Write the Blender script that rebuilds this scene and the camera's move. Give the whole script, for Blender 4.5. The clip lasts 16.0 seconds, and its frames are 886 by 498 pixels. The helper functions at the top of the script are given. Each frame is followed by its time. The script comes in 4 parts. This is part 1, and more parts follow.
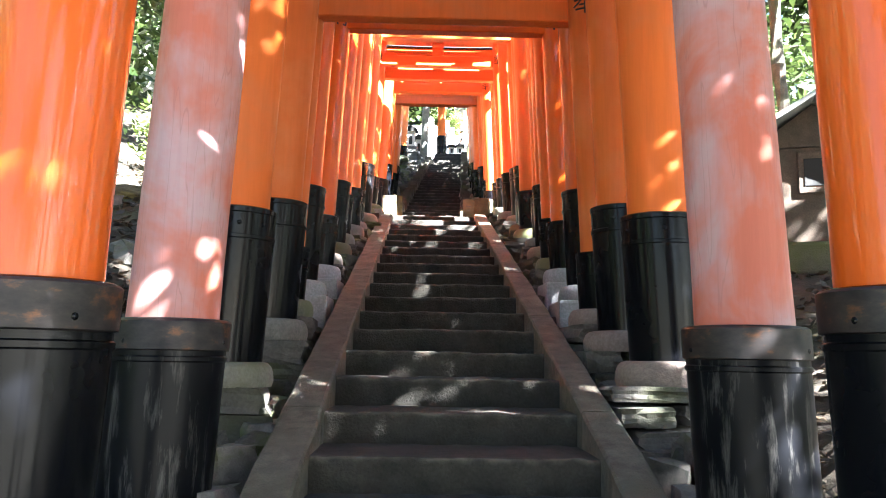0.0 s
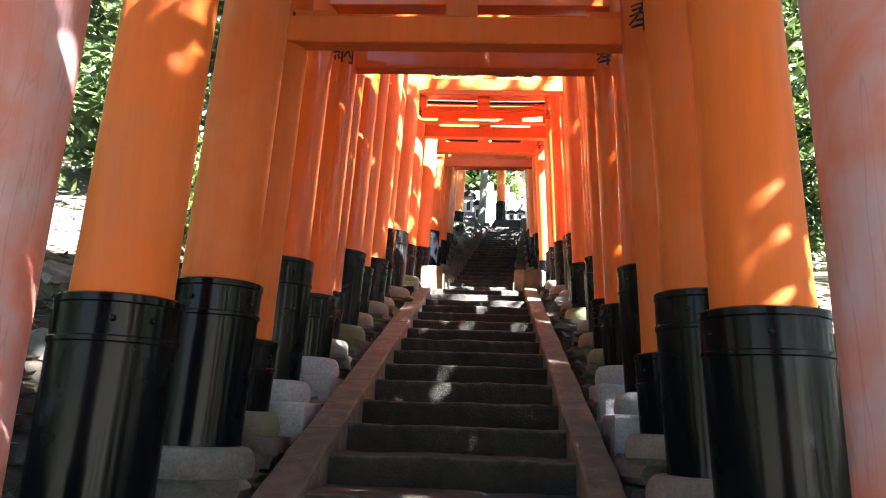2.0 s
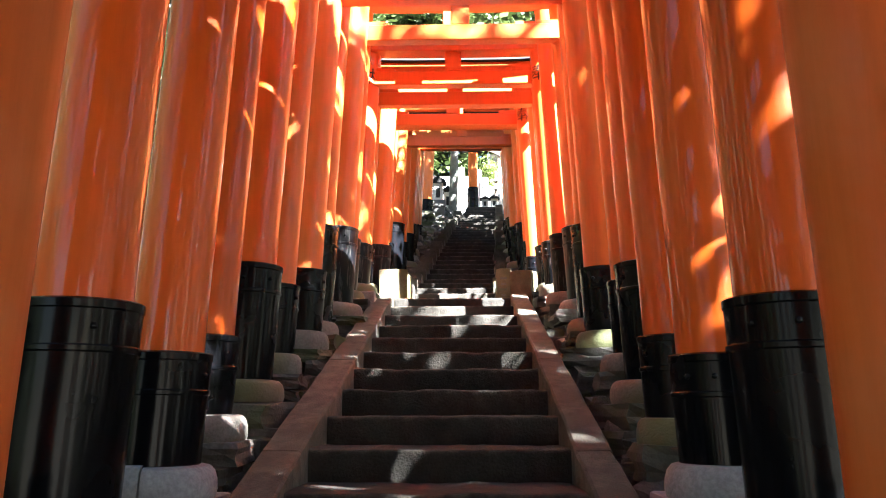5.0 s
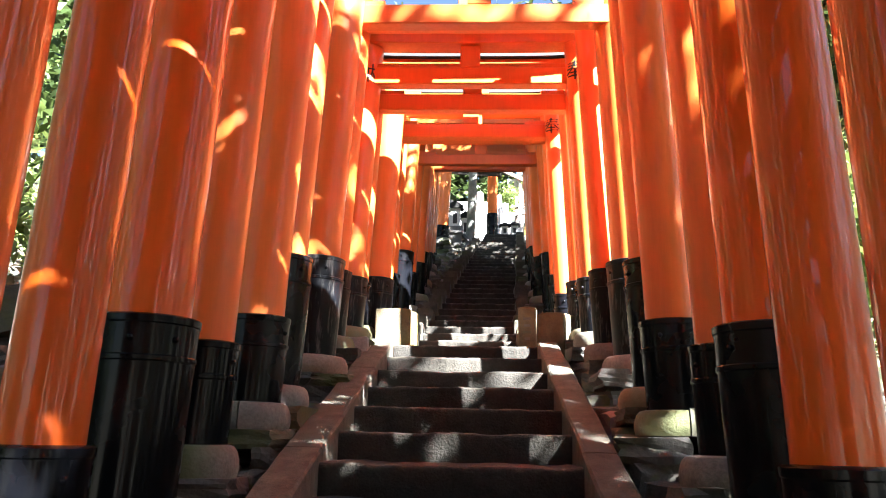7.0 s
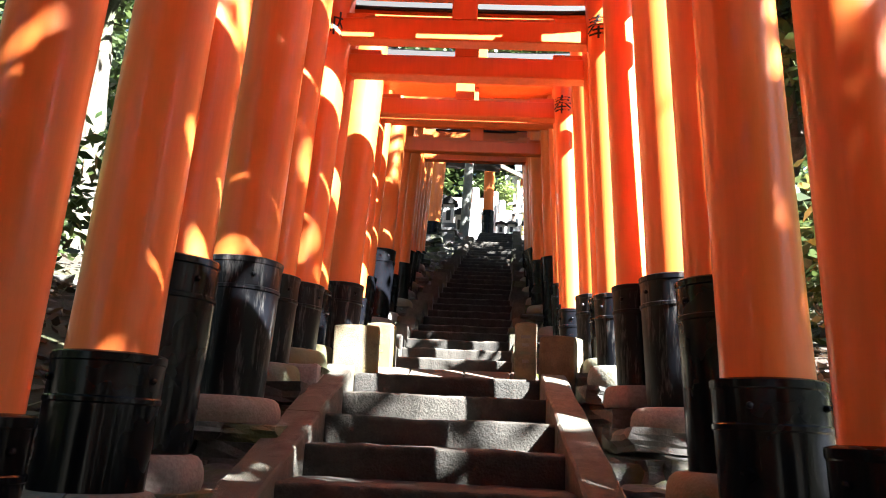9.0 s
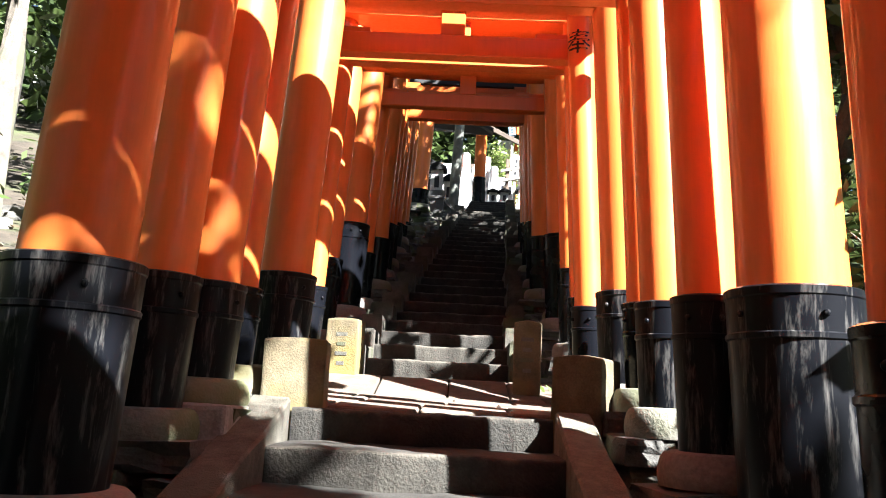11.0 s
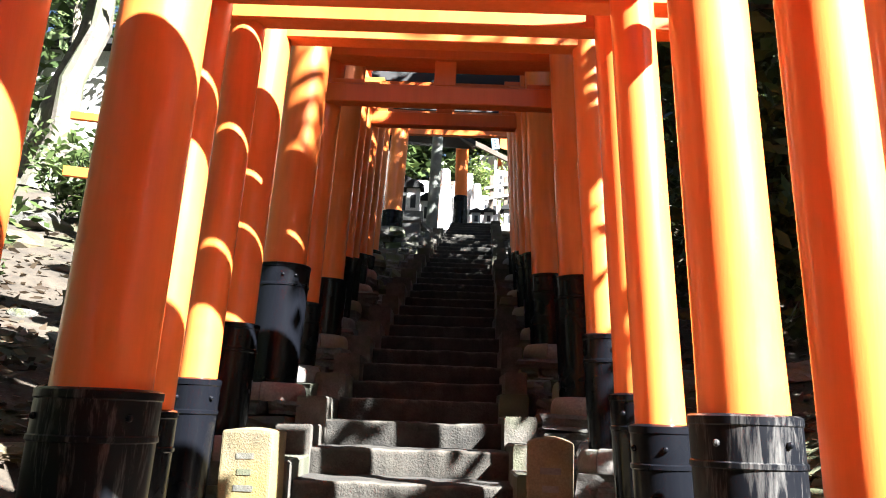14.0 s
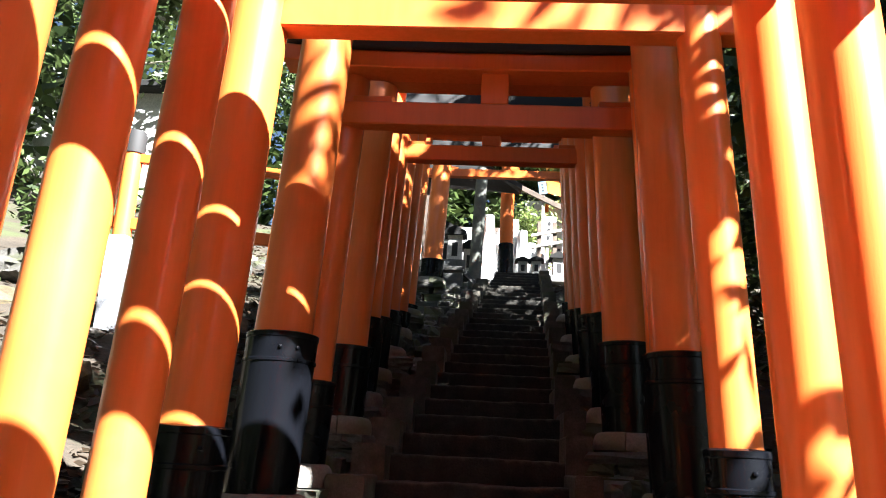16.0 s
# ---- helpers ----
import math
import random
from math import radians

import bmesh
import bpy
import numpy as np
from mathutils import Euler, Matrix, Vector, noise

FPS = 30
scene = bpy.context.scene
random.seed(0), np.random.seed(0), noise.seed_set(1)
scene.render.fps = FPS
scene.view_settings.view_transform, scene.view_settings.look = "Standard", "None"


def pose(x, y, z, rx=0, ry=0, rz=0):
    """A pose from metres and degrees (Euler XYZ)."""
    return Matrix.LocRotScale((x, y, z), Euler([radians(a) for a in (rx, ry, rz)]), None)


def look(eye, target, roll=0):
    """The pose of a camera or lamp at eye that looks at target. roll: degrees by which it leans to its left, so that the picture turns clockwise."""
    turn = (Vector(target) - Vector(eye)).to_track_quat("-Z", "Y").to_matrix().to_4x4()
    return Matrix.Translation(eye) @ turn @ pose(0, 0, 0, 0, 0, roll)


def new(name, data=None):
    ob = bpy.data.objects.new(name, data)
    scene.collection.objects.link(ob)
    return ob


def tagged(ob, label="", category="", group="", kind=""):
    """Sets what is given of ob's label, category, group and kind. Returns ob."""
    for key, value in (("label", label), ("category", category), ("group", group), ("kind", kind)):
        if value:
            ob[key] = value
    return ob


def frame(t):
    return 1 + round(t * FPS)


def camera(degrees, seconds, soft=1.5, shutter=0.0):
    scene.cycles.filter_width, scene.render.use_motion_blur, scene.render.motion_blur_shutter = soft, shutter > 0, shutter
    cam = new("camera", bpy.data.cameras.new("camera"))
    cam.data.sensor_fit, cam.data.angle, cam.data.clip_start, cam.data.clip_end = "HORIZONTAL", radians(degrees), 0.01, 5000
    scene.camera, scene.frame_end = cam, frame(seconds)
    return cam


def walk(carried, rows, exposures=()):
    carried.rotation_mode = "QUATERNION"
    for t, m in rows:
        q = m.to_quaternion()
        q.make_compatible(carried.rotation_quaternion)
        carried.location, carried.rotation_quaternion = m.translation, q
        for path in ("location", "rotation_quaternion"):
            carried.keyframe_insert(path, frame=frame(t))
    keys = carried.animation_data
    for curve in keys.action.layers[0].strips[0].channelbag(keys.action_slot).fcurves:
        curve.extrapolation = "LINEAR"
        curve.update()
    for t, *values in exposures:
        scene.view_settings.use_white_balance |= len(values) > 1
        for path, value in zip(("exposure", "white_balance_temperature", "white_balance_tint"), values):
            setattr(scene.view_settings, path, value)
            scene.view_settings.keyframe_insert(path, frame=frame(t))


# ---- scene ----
cam = camera(56.5, 16.0, soft=1.0)
METRES, EYE, TILT, LEAN, TURN = 13.0, 1.5, -9.0, 0.0, -1.4
ROWS = [
    (0.0, 0.0, 0.0, 0.0, -0.27, 16.42, -0.93),
    (0.5, 0.009, 0.0292, 0.0119, 2.49, 17.21, 0.13),
    (1.0, 0.0134, 0.0598, 0.0221, 4.6, 19.0, -0.77),
    (1.5, 0.022, 0.086, 0.0313, 4.01, 18.6, -2.4),
    (2.0, 0.0228, 0.107, 0.0445, 4.05, 20.89, -2.71),
    (2.5, 0.0151, 0.1311, 0.0545, 3.03, 22.07, -3.83),
    (3.0, 0.0129, 0.1594, 0.0618, 1.02, 21.39, -2.07),
    (3.5, 0.0121, 0.1892, 0.077, 1.36, 20.74, -1.04),
    (6.0, 0.0143, 0.3414, 0.1464, 3.42, 20.03, -0.78),
    (6.5, 0.0106, 0.3711, 0.1595, 5.36, 20.46, -3.68),
    (7.0, 0.0119, 0.3997, 0.1702, 3.66, 21.92, -1.7),
    (7.5, 0.0131, 0.4256, 0.1847, 6.07, 21.66, -1.81),
    (8.0, 0.0114, 0.4537, 0.1978, 4.94, 21.14, -5.01),
    (8.5, 0.012, 0.4834, 0.2083, 2.9, 22.01, -3.23),
    (11.0, 0.0085, 0.6313, 0.2734, 1.91, 19.46, -3.35),
    (11.5, 0.0082, 0.6598, 0.2884, 2.14, 20.49, -2.1),
    (12.0, 0.0033, 0.686, 0.2987, 4.15, 19.74, -4.15),
    (12.5, 0.0021, 0.7137, 0.3075, 1.6, 19.0, -2.66),
    (13.0, 0.0024, 0.745, 0.3225, 2.65, 15.58, -2.15),
    (13.5, 0.0021, 0.7738, 0.3382, 1.75, 17.34, -2.28),
    (14.0, 0.0046, 0.8022, 0.3528, 0.95, 20.76, -2.16),
    (14.5, 0.0011, 0.8294, 0.3631, 4.18, 20.45, -3.14),
    (15.0, -0.0017, 0.8546, 0.3787, 0.9, 19.66, -3.29),
    (15.5, -0.0006, 0.8812, 0.3922, 2.3, 23.95, -1.59),
    (16.0, -0.0023, 0.9071, 0.4001, 3.6, 23.94, -3.4),
]
EXPOSURES = [(0.0, 5.35, 5850, 10), (1.5, 4.9, 5900, 10), (3.5, 4.85, 5950, 10), (7.0, 4.5, 6000, 10), (8.7, 4.2, 6000, 10), (11.0, 3.3, 6000, 10), (13.5, 3.62, 6000, 10), (14.5, 3.45, 6000, 10), (16.0, 3.3, 6000, 10)]
walk(cam, [(t, pose(0, 0, EYE, TILT, LEAN, TURN) @ pose(METRES * x, METRES * y, METRES * z, 90 + pitch, roll, yaw)) for t, x, y, z, yaw, pitch, roll in ROWS],
     EXPOSURES)

# ---- world, sun, exposure ----
world = bpy.data.worlds.new("sky")
scene.world = world
world.use_nodes = True
wn = world.node_tree
sky = wn.nodes.new("ShaderNodeTexSky")
sky.sky_type = "NISHITA"
sky.sun_disc = False
SUN_ELEV, SUN_AZ = 38.5, 48.0      # degrees above the horizon; degrees from straight behind the walk towards its right
sky.sun_elevation = radians(SUN_ELEV)
sky.sun_rotation = radians(180 - SUN_AZ)
wn.links.new(sky.outputs[0], wn.nodes["Background"].inputs[0])
wn.nodes["Background"].inputs[1].default_value = 0.014
sun_dir = Vector((math.sin(radians(SUN_AZ)) * math.cos(radians(SUN_ELEV)), -math.cos(radians(SUN_AZ)) * math.cos(radians(SUN_ELEV)), math.sin(radians(SUN_ELEV))))
sun = new("sun", bpy.data.lights.new("sun", "SUN"))
sun.data.energy, sun.data.angle, sun.data.color = 5.0, radians(0.53), (1.0, 0.97, 0.92)
sun.matrix_world = look(sun_dir * 60, (0, 0, 0))


# ---- materials ----
def mat(name, base, rough=0.6, metal=0.0, coat=0.0):
    m = bpy.data.materials.new(name)
    m.use_nodes = True
    b = m.node_tree.nodes["Principled BSDF"]
    b.inputs["Base Color"].default_value = (*base, 1)
    b.inputs["Roughness"].default_value = rough
    b.inputs["Metallic"].default_value = metal
    b.inputs["Coat Weight"].default_value = coat
    b.inputs["Coat Roughness"].default_value = 0.12
    return m


def node(m, kind, **inputs):
    n = m.node_tree.nodes.new(kind)
    for k, v in inputs.items():
        n.inputs[k.replace("_", " ")].default_value = v
    return n


def coords(m, scale=(1, 1, 1), world_space=True):
    """Place on the object, in metres, shifted at random from object to object."""
    lk = m.node_tree.links
    tc = node(m, "ShaderNodeTexCoord")
    mp = node(m, "ShaderNodeMapping")
    mp.inputs["Scale"].default_value = scale
    oi = node(m, "ShaderNodeObjectInfo")
    mul = node(m, "ShaderNodeMath")
    mul.operation = "MULTIPLY"
    mul.inputs[1].default_value = 37.0
    lk.new(oi.outputs["Random"], mul.inputs[0])
    lk.new(mul.outputs[0], mp.inputs["Location"])
    lk.new(tc.outputs["Object"], mp.inputs["Vector"])
    return mp.outputs[0]


def ramp(m, fac, stops):
    r = node(m, "ShaderNodeValToRGB")
    e = r.color_ramp.elements
    while len(e) < len(stops):
        e.new(0.5)
    for k, (p, c) in zip(e, stops):
        k.position, k.color = p, (*c, 1)
    m.node_tree.links.new(fac, r.inputs[0])
    return r.outputs[0]


def noise_tex(m, vec, scale, detail=4, rough=0.55, distort=0.0):
    n = node(m, "ShaderNodeTexNoise", Scale=scale, Detail=detail, Roughness=rough, Distortion=distort)
    m.node_tree.links.new(vec, n.inputs["Vector"])
    return n.outputs["Fac"]


def mix(m, fac, a, b, mode="MIX"):
    n = node(m, "ShaderNodeMix")
    n.data_type, n.blend_type = "RGBA", mode
    lk = m.node_tree.links
    for v, i in ((fac, n.inputs[0]), (a, n.inputs[6]), (b, n.inputs[7])):
        if isinstance(v, (int, float)):
            i.default_value = v
        elif isinstance(v, tuple):
            i.default_value = (*v, 1)
        else:
            lk.new(v, i)
    return n.outputs[2]


def finish(m, col=None, rough=None, bump=None, strength=0.3, dist=0.01):
    b, lk = m.node_tree.nodes["Principled BSDF"], m.node_tree.links
    if col is not None:
        lk.new(col, b.inputs["Base Color"])
    if rough is not None:
        lk.new(rough, b.inputs["Roughness"])
    if bump is not None:
        bp = node(m, "ShaderNodeBump", Strength=strength, Distance=dist)
        lk.new(bump, bp.inputs["Height"])
        lk.new(bp.outputs[0], b.inputs["Normal"])
    return m


def vermilion(name, base, faded, wear=0.62, rough=0.33, coat=0.35, coat_rough=0.12, edge=0.12, crack=False):
    m = mat(name, base, rough, coat=coat)
    m.node_tree.nodes["Principled BSDF"].inputs["Coat Roughness"].default_value = coat_rough
    m.node_tree.nodes["Principled BSDF"].inputs["Specular IOR Level"].default_value = 0.25
    v = coords(m)
    big = noise_tex(m, v, 1.7, 5, 0.6, 0.4)
    vs = coords(m, (9, 9, 0.7))
    fine = noise_tex(m, vs, 3.0, 6, 0.65)
    oi = node(m, "ShaderNodeObjectInfo")
    tone = ramp(m, oi.outputs["Random"], [(0.0, tuple(c * 0.86 for c in base)), (1.0, tuple(min(1, c * 1.1) for c in base))])
    worn = ramp(m, big, [(wear - edge, (0, 0, 0)), (wear + edge, (1, 1, 1))])
    col = mix(m, worn, tone, faded)
    grain = ramp(m, fine, [(0.3, (0.78, 0.78, 0.78)), (0.62, (1, 1, 1))])
    col = mix(m, 0.4, col, grain, "MULTIPLY")
    if crack:
        lines = noise_tex(m, coords(m, (7, 7, 0.45)), 2.6, 2, 0.5)
        thin = ramp(m, lines, [(0.487, (1, 1, 1)), (0.497, (0.62, 0.55, 0.52)), (0.503, (0.62, 0.55, 0.52)), (0.513, (1, 1, 1))])
        col = mix(m, ramp(m, big, [(0.42, (0, 0, 0)), (0.55, (0.4, 0.4, 0.4))]), col, mix(m, 1.0, col, thin, "MULTIPLY"))
    rg = ramp(m, fine, [(0.25, (rough + 0.18,) * 3), (0.7, (rough - 0.06,) * 3)])
    flute = noise_tex(m, coords(m, (5, 5, 0.16)), 2.2, 2, 0.5)
    return finish(m, col, rg, mix(m, 0.5, fine, flute), 0.28 if coat > 0.5 else 0.16 if coat > 0.3 else 0.12, 0.012)


RED = vermilion("vermilion_paint", (0.83, 0.198, 0.038), (0.79, 0.215, 0.052), rough=0.36, coat=0.4, coat_rough=0.12)
RED_BEAM = vermilion("vermilion_beam_paint", (0.72, 0.152, 0.024), (0.66, 0.165, 0.038), rough=0.42, coat=0.15)
PINK = vermilion("faded_pink_paint", (0.68, 0.205, 0.135), (0.56, 0.37, 0.38), wear=0.53, rough=0.55, coat=0.05, edge=0.1, crack=True)
RED_MATT = vermilion("weathered_vermilion_paint", (0.77, 0.168, 0.024), (0.71, 0.205, 0.06), wear=0.6, rough=0.5, coat=0.05)
ORANGE_GLOSS = vermilion("fresh_orange_lacquer", (0.79, 0.128, 0.008), (0.77, 0.145, 0.014), wear=0.8, rough=0.4, coat=0.7, coat_rough=0.04)


def black_lacquer(name, scratch=0.7, rough=0.3, chip=0.03, soft=0.14):
    m = mat(name, (0.004, 0.0044, 0.006), rough, coat=0.12 if rough < 0.3 else 0.05)
    m.node_tree.nodes["Principled BSDF"].inputs["Specular IOR Level"].default_value = 0.13
    v = coords(m, (7, 7, 1.0))
    n1 = noise_tex(m, v, 3.0, 8, 0.7, 0.3)
    v2 = coords(m, (1, 1, 1))
    n2 = noise_tex(m, v2, 2.3, 4, 0.6)
    dust = ramp(m, n1, [(scratch - soft, (0, 0, 0)), (scratch + soft, (0.9, 0.9, 0.9))])
    col = mix(m, dust, (0.004, 0.0044, 0.006), (chip, chip * 0.95, chip * 0.87))
    rg = ramp(m, n2, [(0.3, (rough - 0.06,) * 3), (0.7, (rough + 0.14,) * 3)])
    flute = noise_tex(m, coords(m, (4, 4, 0.2)), 2.0, 2, 0.5)
    return finish(m, col, rg, mix(m, 0.2, n1, flute), 0.05, 0.004)


BLACK = black_lacquer("black_lacquer", 0.78, 0.2, 0.016)
# scratches, made paler to carry the grey sunlit look of some sleeves too
BLACK_WORN_LIT = black_lacquer("scratched_sunlit_black_lacquer", 0.6, 0.34, 0.1, 0.08)
CAP_BLACK = mat("matt_black_paint_and_opening_shade", (0.02, 0.019, 0.018), 0.75)
INK = mat("black_ink", (0.01, 0.01, 0.01), 0.6)
IRON = mat("rusty_iron_band", (0.09, 0.06, 0.045), 0.5, 0.3)
_v = noise_tex(IRON, coords(IRON, (1, 1, 2)), 9, 6, 0.65)
finish(IRON, ramp(IRON, _v, [(0.35, (0.014, 0.013, 0.014)), (0.56, (0.04, 0.032, 0.03)), (0.72, (0.2, 0.08, 0.028))]), None, _v, 0.2, 0.004)


def stone(name, dark, light, scale=6.0, moss=None, rough=0.9, bump=0.5, edge=None):
    m = mat(name, dark, rough)
    v = coords(m)
    a = noise_tex(m, v, scale, 8, 0.7)
    b = noise_tex(m, v, scale * 14, 3, 0.6)
    c = noise_tex(m, v, scale * 0.22, 4, 0.6)
    col = ramp(m, a, [(0.3, dark), (0.72, light)])
    sp = ramp(m, b, [(0.35, (0.6, 0.6, 0.6)), (0.65, (1.15, 1.15, 1.15))])
    col = mix(m, 0.5, col, sp, "MULTIPLY")
    oi = node(m, "ShaderNodeObjectInfo")
    tone = ramp(m, oi.outputs["Random"], [(0, (0.8, 0.8, 0.8)), (1, (1.12, 1.1, 1.06))])
    col = mix(m, 1.0, col, tone, "MULTIPLY")
    if moss:
        mk = ramp(m, c, [(0.5, (0, 0, 0)), (0.66, (1, 1, 1))])
        col = mix(m, mk, col, moss)
    if edge:
        g = node(m, "ShaderNodeNewGeometry")
        worn = ramp(m, g.outputs["Pointiness"], [(0.52, (0, 0, 0)), (0.6, (1, 1, 1))])
        keep = mix(m, 1.0, worn, ramp(m, a, [(0.4, (0.15, 0.15, 0.15)), (0.6, (0.9, 0.9, 0.9))]), "MULTIPLY")
        col = mix(m, keep, col, edge)
    h = mix(m, 0.5, a, b)
    return finish(m, col, None, h, bump, 0.02)


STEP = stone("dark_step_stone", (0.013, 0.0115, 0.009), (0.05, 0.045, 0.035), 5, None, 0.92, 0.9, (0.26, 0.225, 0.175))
KERB = stone("granite_kerb", (0.066, 0.06, 0.045), (0.2, 0.18, 0.138), 9, (0.09, 0.085, 0.06), 0.9, 0.9)
KERB_OLD = stone("mossy_kerb_block", (0.045, 0.042, 0.034), (0.14, 0.125, 0.1), 6, (0.06, 0.065, 0.03), 0.9, 0.7)
PLINTH = stone("rounded_plinth_stone", (0.12, 0.112, 0.1), (0.28, 0.26, 0.23), 4, (0.13, 0.14, 0.06), 0.85)
RUBBLE = stone("mossy_rubble", (0.05, 0.048, 0.042), (0.16, 0.148, 0.128), 5, (0.09, 0.1, 0.04), 0.95, 0.8)
POST = stone("weathered_granite_post", (0.07, 0.056, 0.031), (0.19, 0.155, 0.09), 7, (0.17, 0.13, 0.04), 0.9)
PAVE = stone("paving_stone", (0.085, 0.066, 0.049), (0.2, 0.16, 0.122), 5, None, 0.85)
EARTH = stone("earth_with_leaf_litter", (0.016, 0.0125, 0.008), (0.075, 0.058, 0.04), 3, (0.05, 0.06, 0.02), 1.0, 1.0)


# ---- mesh helpers ----
def part(name, bm, material, parent, label="", smooth=True):
    me = bpy.data.meshes.new(name)
    bm.to_mesh(me)
    bm.free()
    if smooth:
        for p in me.polygons:
            p.use_smooth = True
        me.set_sharp_from_angle(angle=radians(32))
    me.materials.append(material)
    ob = new(name, me)
    ob.parent = parent
    if label:
        tagged(ob, label)
    return ob


def thing(name, bm, material, label, category, group="", kind="", smooth=True):
    return tagged(part(name, bm, material, None, "", smooth), label, category, group, kind)


def empty(name, at, label, category, group="", kind=""):
    ob = new(name)
    ob.empty_display_size = 0.1
    ob.matrix_world = Matrix.Translation(at)
    return tagged(ob, label, category, group, kind)


def box(bm, x0, x1, y0, y1, z0, z1, m=None, bevel=0.0, seg=1):
    r = bmesh.ops.create_cube(bm, size=1.0)
    vs = r["verts"]
    for v in vs:
        v.co = Vector(((x0 + x1) / 2 + v.co.x * (x1 - x0), (y0 + y1) / 2 + v.co.y * (y1 - y0), (z0 + z1) / 2 + v.co.z * (z1 - z0)))
    if bevel:
        es = list({e for v in vs for e in v.link_edges})
        bmesh.ops.bevel(bm, geom=es, offset=bevel, segments=seg, affect="EDGES", profile=0.6)
    if m is not None:
        done = set()
        for v in bm.verts:
            if v not in done:
                v.co = m @ v.co
    return bm


def lathe(profile, seg=40, axis=None, close=True):
    """A surface of revolution: profile of (radius, height); axis moves the centre with height."""
    bm = bmesh.new()
    rings = []
    for r, z in profile:
        ox, oy = axis(z) if axis else (0, 0)
        rings.append([bm.verts.new((ox + r * math.cos(2 * math.pi * i / seg), oy + r * math.sin(2 * math.pi * i / seg), z)) for i in range(seg)])
    for a, b in zip(rings, rings[1:]):
        for i in range(seg):
            j = (i + 1) % seg
            bm.faces.new((a[i], a[j], b[j], b[i]))
    if close:
        bm.faces.new(rings[0][::-1])
        bm.faces.new(rings[-1])
    return bm


def rough_block(sx, sy, sz, seed, amp=0.12, round_=0.3, cuts=2):
    """A lumpy stone, its foot at z = 0."""
    bm = bmesh.new()
    bmesh.ops.create_cube(bm, size=1.0)
    bmesh.ops.subdivide_edges(bm, edges=bm.edges[:], cuts=cuts, use_grid_fill=True)
    off = Vector((seed * 3.7, seed * 1.3, seed * 7.1))
    for v in bm.verts:
        c = v.co.copy()
        s = c.normalized() * 0.62
        c = c.lerp(s, round_)
        n = noise.noise_vector(c * 2.2 + off)
        c += n * amp
        v.co = Vector((c.x * sx, c.y * sy, (c.z + 0.5) * sz))
    return bm


STEP_Y, STEP_Z, TREAD, RISER = 3.606, 1.07, 0.533, 0.1525
FLIGHT_END = STEP_Y + 17 * TREAD
LANDING_Z = STEP_Z + 17 * RISER
SX0, SX1 = -0.47, 0.78            # the clear width of the stair
SECOND = [(15.11 + 0.565 * k, 3.89 + 0.163 * k) for k in range(6)] + [(18.44 + 0.5 * k, 4.88 + 0.174 * k) for k in range(26)]
TOP_Y, TOP_Z = SECOND[-1]


def drift(y):
    """How far the upper flight bears to the right, at its left edge and at its right edge."""
    d = max(0.0, min(y, 31.0) - 17.0)
    return 0.063 * d, 0.046 * d


def nose(y):
    """Height of the stair's line of nosings at y along the walk."""
    if y < FLIGHT_END:
        return STEP_Z + (y - STEP_Y) * RISER / TREAD
    if y < 15.11:
        return LANDING_Z + 0.11 * (y - FLIGHT_END) / (15.11 - FLIGHT_END)
    if y > TOP_Y:
        return TOP_Z
    k = sum(1 for s in SECOND if s[0] <= y) - 1
    (y0, z0), (y1, z1) = SECOND[k], SECOND[min(k + 1, len(SECOND) - 1)]
    return z0 + (z1 - z0) * (y - y0) / max(y1 - y0, 0.01)


# ---- ground ----
def ground_z(x, y):
    z = nose(min(max(y, -12), 31)) if y < 31 else TOP_Z + 0.02 * (y - 31)
    if x < -1.25:
        d = -1.25 - x
        z += -0.05 + min(d, 1.2) * 0.45 + min(max(d - 1.2, 0), 14) * 0.17
    elif x > 1.6 + drift(y)[1]:
        d = x - 1.6 - drift(y)[1]
        z += -0.05 + min(d, 1.0) * 0.3 + min(max(d - 1.0, 0), 14) * 0.04
    elif y < TOP_Y + 1:
        z -= 0.28
    return z + 0.1 * noise.noise(Vector((x * 0.6, y * 0.6, 0))) * min(1, abs(x) / 2) + 0.04 * noise.noise(Vector((x * 2.1, y * 2.1, 4)))


def ground():
    bm = bmesh.new()
    xs = [-600, -150, -60, -40, -25, -15, -10, -7, -5, -4, -3.2, -2.6, -2.1, -1.75, -1.5, -1.25, -1.1, -0.85, -0.66, 0.95, 1.15, 1.4, 1.6, 1.85, 2.1, 2.6, 3.2, 4, 5, 7, 10, 15, 25, 40, 60, 150, 600]
    ys = [-600, -150, -60, -30, -15, -8] + [-5 + 0.4 * i for i in range(100)] + [38, 42, 50, 65, 90, 200, 600]
    grid = [[bm.verts.new((x, y, ground_z(x, y))) for x in xs] for y in ys]
    for a, c in zip(grid, grid[1:]):
        for i in range(len(xs) - 1):
            bm.faces.new((a[i], a[i + 1], c[i + 1], c[i]))
    return thing("ground", bm, EARTH, "brown earth bank with leaf litter and dappled light", "ground", "", "structure")


ground()


